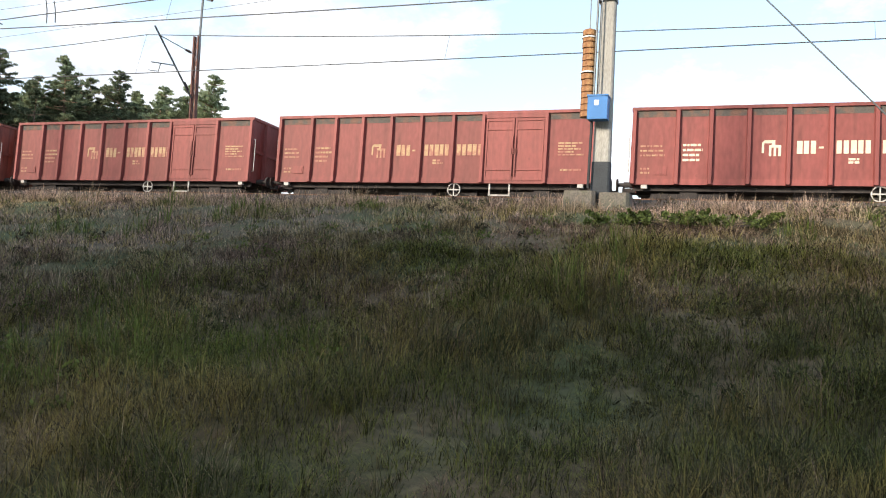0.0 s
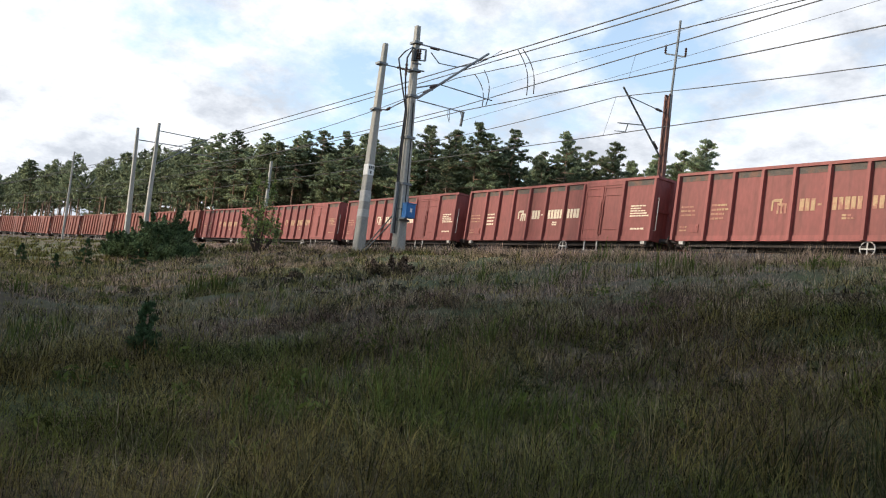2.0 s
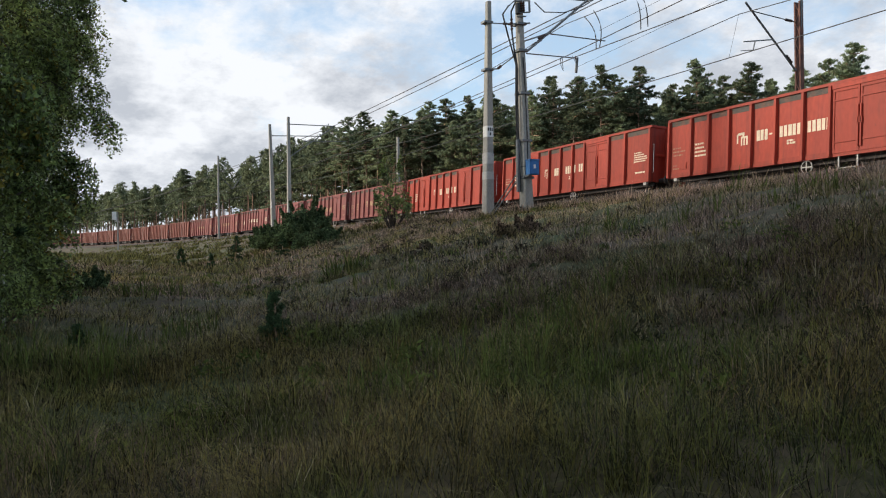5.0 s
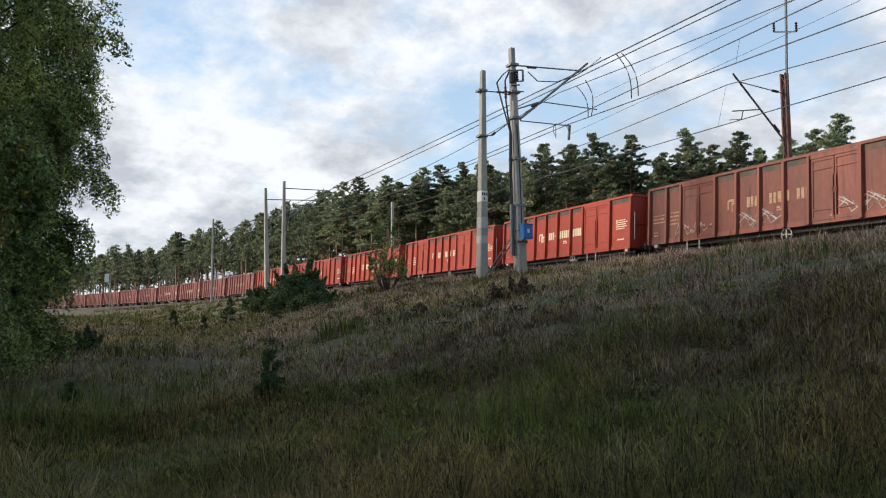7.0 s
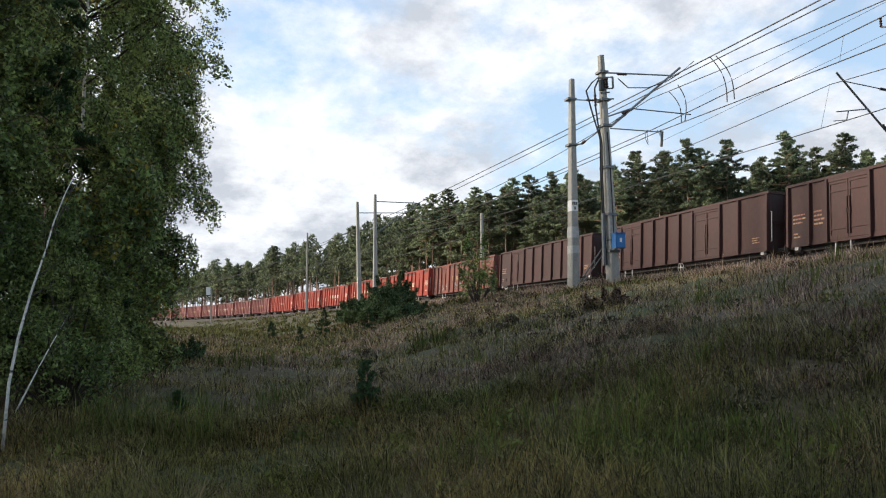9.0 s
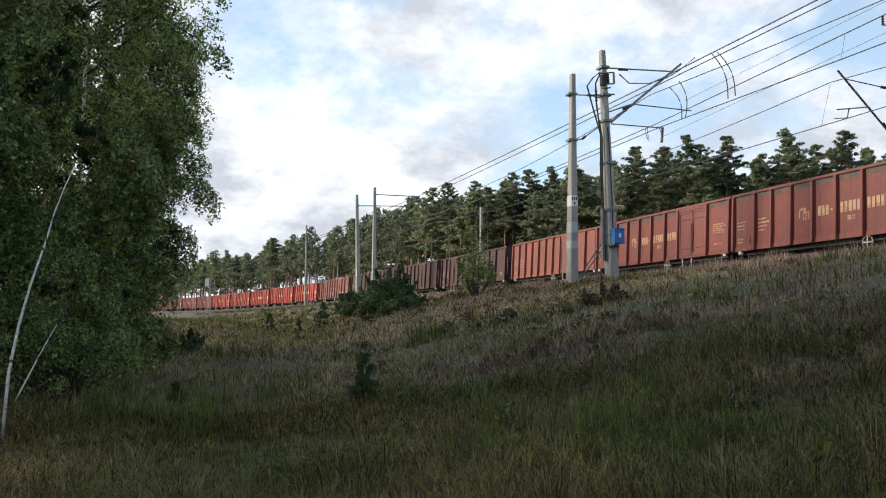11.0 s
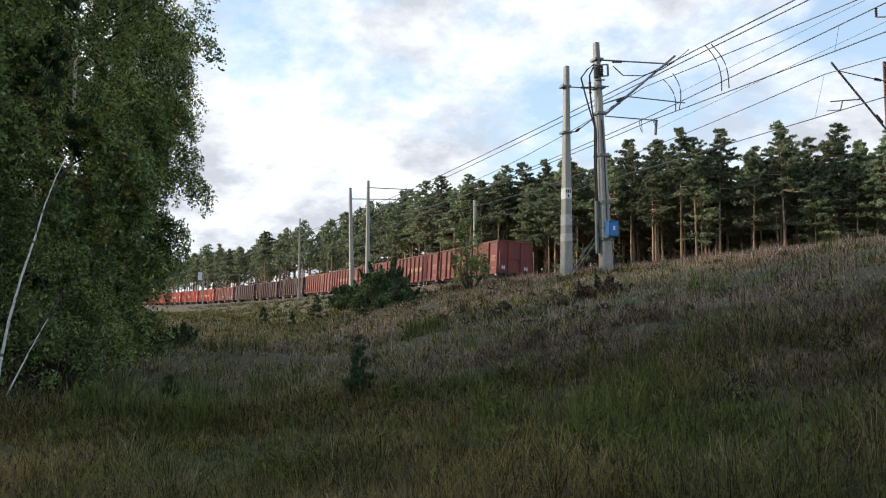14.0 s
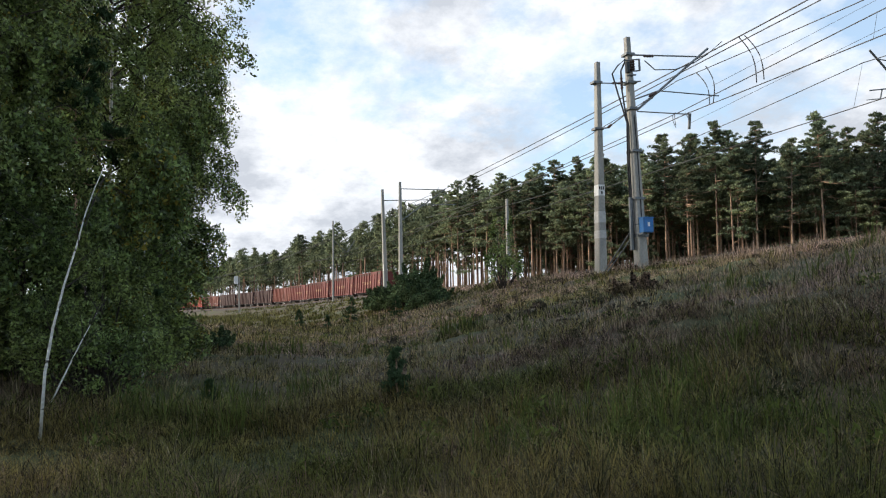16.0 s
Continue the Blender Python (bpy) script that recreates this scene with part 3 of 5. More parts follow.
    g.box(sx, sx + 0.8, -1.46, -1.34, 0.52, 0.57)
    part("step", g, M_WHITE_PAINT, w, "pale footstep")
    if marker:
        for yy in (-1.0, 1.0):
            g = Geo().box(h + 0.07, h + 0.085, yy - 0.13, yy - 0.06, 1.32, 1.62).box(h + 0.07, h + 0.085, yy + 0.06, yy + 0.13, 1.32, 1.62).box(h + 0.07, h + 0.085, yy - 0.06, yy + 0.06, 1.43, 1.50)
            part("end_marker", g, M_WHITE, w, "white tail marker")
    return w


R14 = (0.06, 1.50, 2.57, 3.75, 4.96, 6.19, 7.48, 8.66, 11.02, 12.70)
R15 = (0.06, 1.25, 2.2, 4.3, 5.5, 6.7, 7.9, 9.05, 11.2, 12.55, 14.44)
RPL = (0.06, 2.1, 4.4, 5.9, 7.4, 8.9, 10.3, 11.7, 13.1, 14.44)
FADED = wagon("faded oxide-red open wagon with pale block lettering, one double door", P_FADED, 12.76, R14, [(8.66, 11.02)], 3.9, False, True, 1)
FADED_OLD = wagon("faded oxide-red open wagon with worn yellow lettering", P_FADED, 12.76, R14, [(8.66, 11.02)], 3.9, True, True, 3)
OXIDE = wagon("dull oxide-red open wagon with worn lettering", P_OXIDE, 12.76, R14, [(8.66, 11.02)], 3.9, True, True, 19)
TAIL = wagon("last dull red open wagon with white tail markers on its end", P_OXIDE, 12.76, R14, [(8.66, 11.02)], 3.9, True, True, 5, marker=True)
RED = wagon("freshly painted orange-red open wagon with cream block lettering", P_RED, 12.76, R14, [(8.66, 11.02)], 3.9, False, True, 7)
RED_TWO = wagon("freshly painted orange-red open wagon with two double doors per side", P_RED, 14.5, R15, [(2.2, 4.3), (9.05, 11.2)], 4.7, False, True, 9)
BROWN = wagon("old brown open wagon with two double doors and rust streaks", P_BROWN, 14.5, R15, [(2.2, 4.3), (9.05, 11.2)], None, True, False, 11)
BROWN_TAGGED = wagon("rusty orange-brown open wagon with white graffiti along its side", P_RUST, 14.5, R15, [(2.2, 4.3), (9.05, 11.2)], 4.7, True, True, 13, graffiti=True)
BROWN_PLAIN = wagon("old brown open wagon with wide panels and one door", P_BROWN, 14.5, RPL, [(2.1, 4.4)], None, True, False, 15)
RUSTY = wagon("rusty red-brown open wagon with close-set ribs", P_RUST, 12.76, (0.06, 1.2, 2.3, 3.4, 4.5, 5.6, 6.7, 7.8, 9.9, 11.2, 12.70), [(7.8, 9.9)], None, True, False, 17)
# leading end of each wagon, metres along the track at the clip's start
TRAIN = [(2.9 + 14.04 * k, RUSTY if k > 2 else FADED_OLD) for k in range(14, 0, -1)]
TRAIN += [(2.9, FADED), (-11.1, FADED), (-24.9, FADED_OLD), (-38.7, FADED_OLD), (-52.5, RED_TWO), (-68.2, RED_TWO), (-84.0, RED), (-98.1, RED_TWO),
          (-113.9, RED), (-128.0, BROWN_TAGGED), (-143.8, BROWN_PLAIN), (-159.6, BROWN), (-175.3, BROWN), (-191.1, RUSTY), (-203.6, OXIDE), (-216.6, OXIDE), (-230.4, OXIDE), (-243.9, TAIL)]
SPEED = 22.4
WAGONS, used = [], set()
for lead, kind in TRAIN:
    if kind.name in used:
        ob = copy_thing(kind, Matrix())
    else:
        used.add(kind.name)
        ob = kind
    WAGONS.append((ob, lead - (6.38 if kind in (FADED, FADED_OLD, OXIDE, TAIL, RED, RUSTY) else 7.25)))


# ---- masts, wires and line-side things ----
def rise(y):
    """How far the tracks' plane lies above the rail at y."""
    return -math.sin(CANT) * y


def concrete_mast(x, y, top, lean, label, w0=0.56, w1=0.26, dark=0.0):
    base = gz(x, y) - 0.25
    top += rise(y)
    m = thing("catenary_mast", label, "catenary mast", "masts along the line", pose(x, y, base))
    part("pole", Geo().taper(0, 0, 0, top - base, w0, w0 * 0.8, w1, w1 * 0.8, lean), M_CONCRETE, m)
    if dark:
        part("tarred_foot", Geo().taper(0, 0, 0.1, dark, w0 + 0.02, w0 * 0.8 + 0.02, w0 * 0.97 + 0.02, w0 * 0.78 + 0.02), M_CONC_DARK, m, "tarred black foot")
    return m, base


def rod(m, base, name, a, b, r, material=None, at=(0, 0), label=""):
    o, lift = Vector((at[0], at[1], base)), Vector((0, 0, rise(at[1])))
    # ends by the mast stay on it, ends far out follow the wires
    ends = [Vector(p) + lift - o if math.hypot(p[0] - at[0], p[1] - at[1]) < 1.3 else canted(p) - o for p in (a, b)]
    return part(name, Geo().tube(ends, r, 6), material or M_STEEL, m, label)


def insulator(g, a, b):
    a, b = Vector(a), Vector(b)
    pts, rad = [], []
    for k in range(9):
        pts.append(a.lerp(b, k / 8)); rad.append(0.07 if k % 2 else 0.035)
    g.tube(pts, rad, 8)


def porcelain(m, a, b):
    g = Geo(); insulator(g, a, b)
    part("insulator", g, M_INSUL, m, "dark ribbed insulator")


# the twin masts by the bend in the crest
AX, AY, BX, BY = -32.6, -8.30, -29.0, -8.25
mA, zA = concrete_mast(AX, AY, 9.31, (0.0, 0.16), "tall grey concrete mast with white number plates")
mB, zB = concrete_mast(BX, BY, 9.27, (-0.10, -0.26), "tall grey concrete mast with brackets and blue switch box")
pA, pB = zA - rise(AY), zB - rise(BY)   # the masts' feet, as heights from the tracks' plane
for z, hh in ((2.85, 0.52), (1.58, 0.52), (0.84, 0.36)):
    w, y = 0.585 - 0.030 * (z - pA), 0.016 * (z - pA)
    pl = part("number_plate", Geo().taper(0, y, z - pA, z + hh - pA, w, w * 0.8, w - 0.016, (w - 0.016) * 0.8), M_WHITE if z > 2 else M_FADED_PLATE, mA, "white enamel number plate")
    if z > 2:
        g, x = Geo(), w / 2 + 0.002
        for i in range(3):
            g.box(x, x + 0.006, y - 0.14 + i * 0.10, y - 0.08 + i * 0.10, z + 0.28 - pA, z + 0.43 - pA)
        g.box(x, x + 0.006, y - 0.04, y + 0.03, z + 0.06 - pA, z + 0.2 - pA)
        part("figures", g, M_BLACK, pl)
rod(mA, zA, "bracket", (AX, AY, 8.3), (AX + 0.45, AY + 0.75, 8.2), 0.03, at=(AX, AY))
porcelain(mA, (0.4, 0.7, 8.22 - pA), (0.65, 1.12, 8.16 - pA))
rod(mA, zA, "tie_bar", (AX, AY - 0.1, 6.05), (AX + 0.5, AY + 0.35, 6.03), 0.035, at=(AX, AY))
part("tie_wire", Geo().tube([(0.5, 0.35, 6.03 - pA), (BX - AX - 0.15, BY - AY - 0.1, 6.12 - pA)], 0.028, 6), M_WIRE, mA)
porcelain(mA, (0.55, 0.34, 6.03 - pA), (1.0, 0.27, 6.05 - pA))
porcelain(mA, (2.6, 0.1, 6.09 - pA), (3.1, 0.04, 6.11 - pA))
for z in (6.05, 8.3):
    part("clamp_band", Geo().box(-0.21, 0.21, -0.16, 0.30, z - pA - 0.05, z - pA + 0.05), M_STEEL, mA)
for z in (1.75, 2.25, 2.75, 3.25):
    part("barb", Geo().tube([(-0.13, -0.22, z - pA), (-0.24, -0.46, z + 0.2 - pA), (-0.13, -0.22, z + 0.36 - pA)], 0.022, 5), M_STEEL, mA, "bent anti-climbing iron")
# blue box and cabling on the second mast
bx_ = part("switch_box", Geo().box(0.27, 0.62, -0.20, 0.26, 0.70 - pB, 1.30 - pB), M_BLUE, mB, "blue enamelled switch box")
part("box_lid", Geo().box(0.25, 0.66, -0.22, 0.28, 1.305 - pB, 1.345 - pB), M_BLUE, bx_)
part("box_door", Geo().box(0.625, 0.645, -0.17, 0.23, 0.74 - pB, 1.27 - pB), M_BLUE, bx_)
part("box_label", Geo().box(0.646, 0.652, -0.02, 0.08, 0.95 - pB, 1.12 - pB), M_WHITE, bx_)
part("box_bracket", Geo().box(-0.30, 0.62, -0.26, -0.20, 0.62 - pB, 0.69 - pB).box(-0.30, 0.30, -0.26, -0.22, 1.05 - pB, 1.10 - pB), M_STEEL, mB)
def by_mast(r, f, z):
    """A point by the second mast: r to the right and f to the front as one comes from the meadow, z above the rail."""
    lean = (z - zB) / (9.67 - zB)
    return (0.497 * r + 0.868 * f - 0.10 * lean, 0.868 * r - 0.497 * f - 0.26 * lean, z - zB)


for z, w in ((1.0, 0.30), (2.6, 0.28), (4.65, 0.27), (6.5, 0.26), (7.65, 0.26), (8.9, 0.24)):
    x, y, q = by_mast(0, 0, z)
    part("clamp_band", Geo().box(x - w, x + w, y - w * 0.85, y + w * 0.85, q - 0.05, q + 0.05), M_STEEL, mB)
def cable(pts, r, label="black cable run"):
    part("cable", Geo().tube([by_mast(*p) for p in pts], r, 6), M_BLACK, mB, label)
cable([(-0.30, 0.15, 0.4), (-0.30, 0.15, 2.2), (-0.29, 0.15, 4.2), (-0.22, 0.15, 5.9), (-0.38, 0.12, 6.6), (-0.52, 0.1, 7.2), (-0.71, 0.1, 8.1), (-0.45, 0.1, 8.45), (-0.12, 0.1, 8.7)], 0.035)
cable([(-0.24, 0.18, 0.4), (-0.24, 0.18, 2.2), (-0.22, 0.18, 4.2), (-0.16, 0.18, 5.7), (-0.28, 0.12, 6.6), (-0.34, 0.1, 7.3), (-0.34, 0.1, 8.2), (-0.14, 0.1, 8.6)], 0.035)
cable([(0.12, 0.22, 1.3), (0.14, 0.22, 2.4), (0.14, 0.2, 4.6), (0.10, 0.18, 6.2)], 0.02, "thin cable to the switch box")
x, y, q = by_mast(-0.31, 0.16, 0.9)
part("cable_guard", Geo().box(x - 0.07, x + 0.07, y - 0.07, y + 0.07, q - 0.5, q + 1.75), M_STEEL, mB, "grey cable guard")
# switch gear on the mast head
for z, r0, r1 in ((8.62, -0.20, 0.46), (8.12, -0.16, 0.46), (7.65, -0.34, 0.46), (7.95, -0.10, 0.30)):
    part("cross_iron", Geo().tube([by_mast(r0, 0.17, z), by_mast(r1, 0.17, z)], 0.035, 6), M_STEEL, mB)
part("cross_iron", Geo().tube([by_mast(0.45, 0.17, 8.62), by_mast(0.45, 0.17, 8.12)], 0.045, 6), M_STEEL, mB)
part("switch_drive", Geo().tube([by_mast(-0.05, 0.22, 8.05), by_mast(-0.05, 0.22, 8.5)], 0.11, 10), M_CONC_DARK, mB, "dark switch drive")
for r, z0, z1 in ((0.20, 8.14, 8.58), (-0.34, 7.35, 7.9), (0.08, 8.14, 8.58)):
    porcelain(mB, by_mast(r, 0.2, z0), by_mast(r, 0.2, z1))
rod(mB, zB, "stay", (BX - 0.05, BY - 0.2, 1.1), (BX - 1.6, BY - 1.0, gz(BX - 1.6, BY - 1.0) - rise(BY - 1.0)), 0.03, at=(BX, BY))
rod(mB, zB, "stay", (BX - 0.05, BY - 0.1, 0.9), (BX - 1.2, BY - 1.0, gz(BX - 1.2, BY - 1.0) - rise(BY)), 0.03, at=(BX, BY))
# its long cantilever to the overlap wires
def outrigger(name, a, b, r):
    o = Vector((BX, BY, zB))
    return part(name, Geo().tube([Vector(a) - o, Vector(b) - o], r, 6), M_STEEL, mB)


o = Vector((BX, BY, zB))
outrigger("top_stay", (BX - 0.05, BY - 0.2, 8.9), (-31.9, -3.0, 10.17), 0.04)
outrigger("cantilever", (BX - 0.05, BY + 0.1, 6.5), (-31.25, -2.95, 10.36), 0.055)
outrigger("registration_arm", (-29.75, -6.55, 7.62), (-30.47, -3.0, 7.82), 0.03)
outrigger("cantilever_brace", (BX - 0.05, BY, 6.95), (-29.75, -6.55, 7.66), 0.035)
outrigger("registration_arm", (BX - 0.05, BY + 0.1, 6.42), (-32.85, -3.0, 7.54), 0.03)
outrigger("drop_bracket", (-32.85, -3.0, 7.58), (-32.97, -3.0, 6.82), 0.07)
for q in (0.0, 0.10):
    p = [Vector((-32.1 - q, -3.6 - q, 7.42)), Vector((-32.4 - q, -3.4, 7.35)), Vector((-32.75, -3.1, 7.0 + q)), Vector((-32.97, -3.0, 6.86))]
    part("steady_arm", Geo().tube([k - o for k in p], 0.018, 5), M_STEEL, mB)
    p = [Vector((-31.0, -5.0, 7.05)), Vector((-30.8, -5.3 + q, 6.85)), Vector((-30.85, -5.25 + q, 6.55)), Vector((-31.2, -4.9, 6.4 + q))]
    part("jumper_loop", Geo().tube([k - o for k in p], 0.015, 5), M_WIRE, mB)
for a, b in (((-29.25, -7.75, 6.85), (-29.5, -7.1, 7.25)), ((-29.45, -7.5, 9.05), (-29.8, -6.8, 9.22)), ((-29.3, -7.4, 7.2), (-29.6, -6.85, 7.5))):
    porcelain(mB, Vector(a) - o, Vector(b) - o)
p = [Vector((BX + 0.2, BY + 0.4, 8.6)), Vector((-29.4, -7.0, 8.45)), Vector((-30.0, -5.6, 8.75)), Vector((-30.6, -4.2, 9.35)), Vector((-31.0, -3.2, 9.95)), Vector((-30.2, -2.9, 10.35))]
part("jumper_cable", Geo().tube([k - o for k in p], 0.025, 6), M_WIRE, mB, "slack dark cable from the switch to the wires")

# mast with balance weights on a concrete plinth
CX, CY = -2.93, -7.6
mC, zC = concrete_mast(CX, CY, 9.4, (0.03, 0.0), "grey concrete mast with tarred foot, weights and blue box", 0.48, 0.34, 0.92 - gz(CX, CY) + 0.25)
up = lambda z: z - zC + rise(CY)
g = Geo().taper(-0.50, 0, 0.0, up(-0.26), 0.92, 1.0, 0.84, 0.92)
part("plinth", g, M_PLINTH, mC, "concrete plinth block")
part("plinth", Geo().taper(0.42, 0, 0.0, up(-0.30), 0.86, 1.0, 0.78, 0.92), M_PLINTH, mC, "concrete plinth block")
rng = random.Random(5)
wts = part("weight_stack", Geo().tube([(-0.44, -0.14, up(1.72)), (-0.44, -0.14, up(9.0))], 0.015, 6), M_STEEL, mC, "hanging stack of balance weights")
disc = Geo().tube([(0, 0, 0), (0, 0, 0.14), (0, 0, 0.145), (0, 0, 0.165)], [0.185, 0.185, 0.15, 0.15], 16).mesh("weight", M_WEIGHT)
for i in range(14):
    o = part("weight", disc, M_WEIGHT, wts)
    o.matrix_basis = pose(-0.44 + rng.uniform(-.012, .012), -0.14, up(1.76 + i * 0.17))
for z in (2.95, 3.9):
    part("weight_band", Geo().tube([(-0.44, -0.14, up(z)), (-0.44, -0.14, up(z + 0.035))], 0.21, 16), M_WHITE, wts)
bxc = part("switch_box", Geo().box(-0.34, 0.18, -0.62, -0.24, up(1.62), up(2.22)), M_BLUE, mC, "blue enamelled switch box")
part("box_lid", Geo().box(-0.36, 0.20, -0.64, -0.22, up(2.225), up(2.265)), M_BLUE, bxc)
part("box_label", Geo().box(-0.16, -0.05, -0.626, -0.621, up(1.98), up(2.12)), M_WHITE, bxc)
part("conduit", Geo().tube([(-0.24, -0.3, up(2.26)), (-0.20, -0.24, up(9.0))], 0.03, 6), M_STEEL, mC)
part("conduit", Geo().tube([(-0.12, -0.3, up(2.26)), (-0.1, -0.24, up(9.0))], 0.02, 6), M_STEEL, mC)
part("cable", Geo().tube([(-0.26, -0.3, up(1.62)), (-0.29, -0.32, up(-0.18))], 0.04, 6), M_BLACK, mC)
part("clamp_band", Geo().box(-0.24, 0.24, -0.21, 0.21, up(4.9), up(5.0)), M_STEEL, mC)
rod(mC, zC, "guy_wire", (CX, CY, 9.0), (CX + 9.3, CY + 0.8, -0.75), 0.02, at=(CX, CY))


# steel mast behind the track, with cantilever
def steel_mast(x, y, low_top, top, label, brown=True):
    base = gz(x, y) - 0.2
    low_top, top = low_top + rise(y), top + rise(y)
    m = thing("catenary_mast", label, "catenary mast", "masts along the line", pose(x, y, base))
    g = Geo()
    for s in (-0.13, 0.13):
        g.box(s - 0.035, s + 0.035, -0.11, 0.11, 0, low_top - base)
    z, k = 0.3, 1
    while z < low_top - base - 0.5:
        g.tube([(-0.11 * k, -0.10, z), (0.11 * k, -0.10, z + 0.45)], 0.02, 4); z += 0.45; k = -k
    part("lattice_post", g, M_STEEL_BROWN, m)
    part("extension", Geo().tube([(0.08, 0, low_top - base - 2.0), (0.30, 0, top - base)], 0.06, 8), M_STEEL, m, "thin tubular extension")
    return m, base


DX, DY = -25.42, 4.0
mD, zD = steel_mast(DX, DY, 9.22, 12.9, "red-brown lattice steel mast with thin pole on top")
o = Vector((DX, DY, zD))
def bar(name, a, b, r):
    part(name, Geo().tube([Vector(a) - o, Vector(b) - o], r, 6), M_STEEL, mD)
bar("cantilever", (DX - 0.1, DY - 0.1, 5.9), (-24.9, 0.3, 8.42), 0.045)
bar("top_stay", (DX - 0.1, DY - 0.1, 8.12), (-24.95, 0.75, 8.1), 0.025)
bar("registration_arm", (-25.15, 2.1, 7.05), (-24.93, 0.2, 6.72), 0.03)
bar("steady_arm", (-24.98, 0.9, 6.82), (-24.95, 0.75, 6.42), 0.028)
bar("steady_arm", (-24.95, 0.75, 6.42), (-24.75, -0.15, 6.25), 0.02)
bar("cross_arm", (DX - 0.38, DY - 0.1, 11.15), (DX + 0.72, DY + 0.1, 10.82), 0.035)
for x, y, z in ((-0.38, -0.1, 11.15), (0.72, 0.1, 10.82)):
    porcelain(mD, Vector((DX + x, DY + y, z)) - o, Vector((DX + x, DY + y, z + 0.45)) - o)
porcelain(mD, (-0.05, -0.35, 8.12 - zD), (0.02, -0.85, 8.12 - zD))
porcelain(mD, (0.0, -0.45, 6.2 - zD), (0.05, -0.85, 6.5 - zD))

# the masts along the bend
mF, zF = concrete_mast(-77.6, -9.0, 10.22, (0.0, -0.30), "grey concrete mast by a dark bush", 0.60, 0.30)
part("number_plate", Geo().box(-0.02, 0.34, -0.29, -0.27, 3.0, 3.6), M_WHITE, mF)
rod(mF, zF, "arm", (-77.6, -9.2, 9.1), (-78.6, -4.7, 9.65), 0.05, at=(-77.6, -9.0))
mG, zG = concrete_mast(-76.3, -7.74, 10.9, (0.0, 0.0), "grey concrete mast with long straight arm", 0.55, 0.30)
rod(mG, zG, "arm", (-76.3, -7.74, 10.2), (-78.6, -3.0, 10.85), 0.05, at=(-76.3, -7.74))
rod(mG, zG, "cantilever", (-76.3, -7.74, 6.9), (-78.8, -2.8, 10.95), 0.05, at=(-76.3, -7.74))
part("registration_arm", Geo().tube([(-1.5, 1.9, 9.17 - zG), (-1.5, 6.3, 9.33 - zG)], 0.04, 6), M_STEEL, mG)
mH, zH = concrete_mast(-81.7, 5.8, 10.95, (0, 0), "pale concrete mast before the pines", 0.50, 0.30)
mI, zI = concrete_mast(-103.0, -10.7, 9.9, (0.1, 0), "grey mast with slanting brackets", 0.30, 0.22)
rod(mI, zI, "bracket", (-103, -10.7, 7.4), (-104, -9.0, 5.9), 0.06, at=(-103, -10.7))
rod(mI, zI, "bracket", (-104, -9.0, 5.9), (-104, -8.0, 7.6), 0.06, at=(-103, -10.7))
mJ, zJ = concrete_mast(-148, -21.4, 4.3, (0, 0), "short pale post with a white board", 0.30, 0.25)
part("board", Geo().box(-0.3, 0.3, -0.9, -0.2, 5.6, 7.0), M_WHITE, mJ, "white board")
mK, zK = concrete_mast(-122, -1.0, 4.4, (0, 0), "short post behind the wagons with a white board", 0.25, 0.2)
part("board", Geo().box(-0.35, 0.35, -0.55, 0.55, 3.6, 5.3), M_WHITE, mK, "white oval board")


def wire(name, pts, label, r=0.012):
    ob = new(name, Geo().tube([canted(p) for p in pts], r, 5).mesh(name, M_WIRE))
    tagged(ob, label, "overhead wire", "overhead wires")


def span(supports, sag, n=14):
    out = []
    for (p, q) in zip(supports, supports[1:]):
        p, q = Vector(p), Vector(q)
        for k in range(n):
            u = k / n
            out.append(p.lerp(q, u) - Vector((0, 0, sag * 4 * u * (1 - u))))
    return out + [Vector(supports[-1])]


T = lambda s, d, z: tuple(track(s, d, z))
K1 = span([(45, 0, 6.15), (-25.6, -0.3, 6.15), T(82, 0.2, 6.3), T(150, 0, 6.3), T(220, 0, 6.3)], 0.05)
K2 = span([(45, 0, 8.2), (-25.6, 0.2, 8.15)], 1.4)[:-1] + span([(-25.6, 0.2, 8.15), T(82, 0.2, 8.4), T(150, 0, 8.3), T(220, 0, 8.3)], 1.05)
wire("contact_wire", K1, "dark overhead contact wire above the train", 0.022)
wire("messenger_wire", K2, "dark sagging messenger wire above the train", 0.02)
for k in range(2, 54, 3):
    i = min(range(len(K1)), key=lambda j: abs(K1[j].x - K2[k].x))
    wire("dropper", [K1[i], K2[k]], "thin dropper between overhead wires", 0.007)
W1 = span([(48, -2.6, 10.4), (-32.3, -3.0, 10.25), (-78.7, -3.0, 10.9), T(150, -3, 9.3), T(215, -3, 8)], 0.05)
W2 = span([(48, -2.6, 10.15), (-32.2, -3.05, 9.95), (-78.6, -3.3, 10.3), T(150, -3.4, 9.0), T(215, -3, 8)], 0.10)
W3 = span([(48, -2.6, 7.6), (-33.5, -3.0, 7.67), T(80, -3.0, 7.9)], 0.4)
W4 = span([(48, -2.6, 11.2), (-34.3, -3.0, 7.92), T(80, -2.6, 7.2), T(150, -2, 6.9)], 0.05)
W5 = span([(48, -2.8, 9.3), (-34.6, -3.0, 9.65), T(80, -3.0, 9.0)], 1.0)
W6, W7 = span([(20, -3.0, 10.4), (-31.5, -3.0, 8.5)], 0.05), span([(20, -3.0, 9.8), (-33.4, -3.0, 7.1)], 0.05)
wire("messenger_wire", W1, "dark messenger wire held by the mast arms", 0.032)
wire("feeder_wire", W2, "dark feeder wire beside the messenger", 0.028)
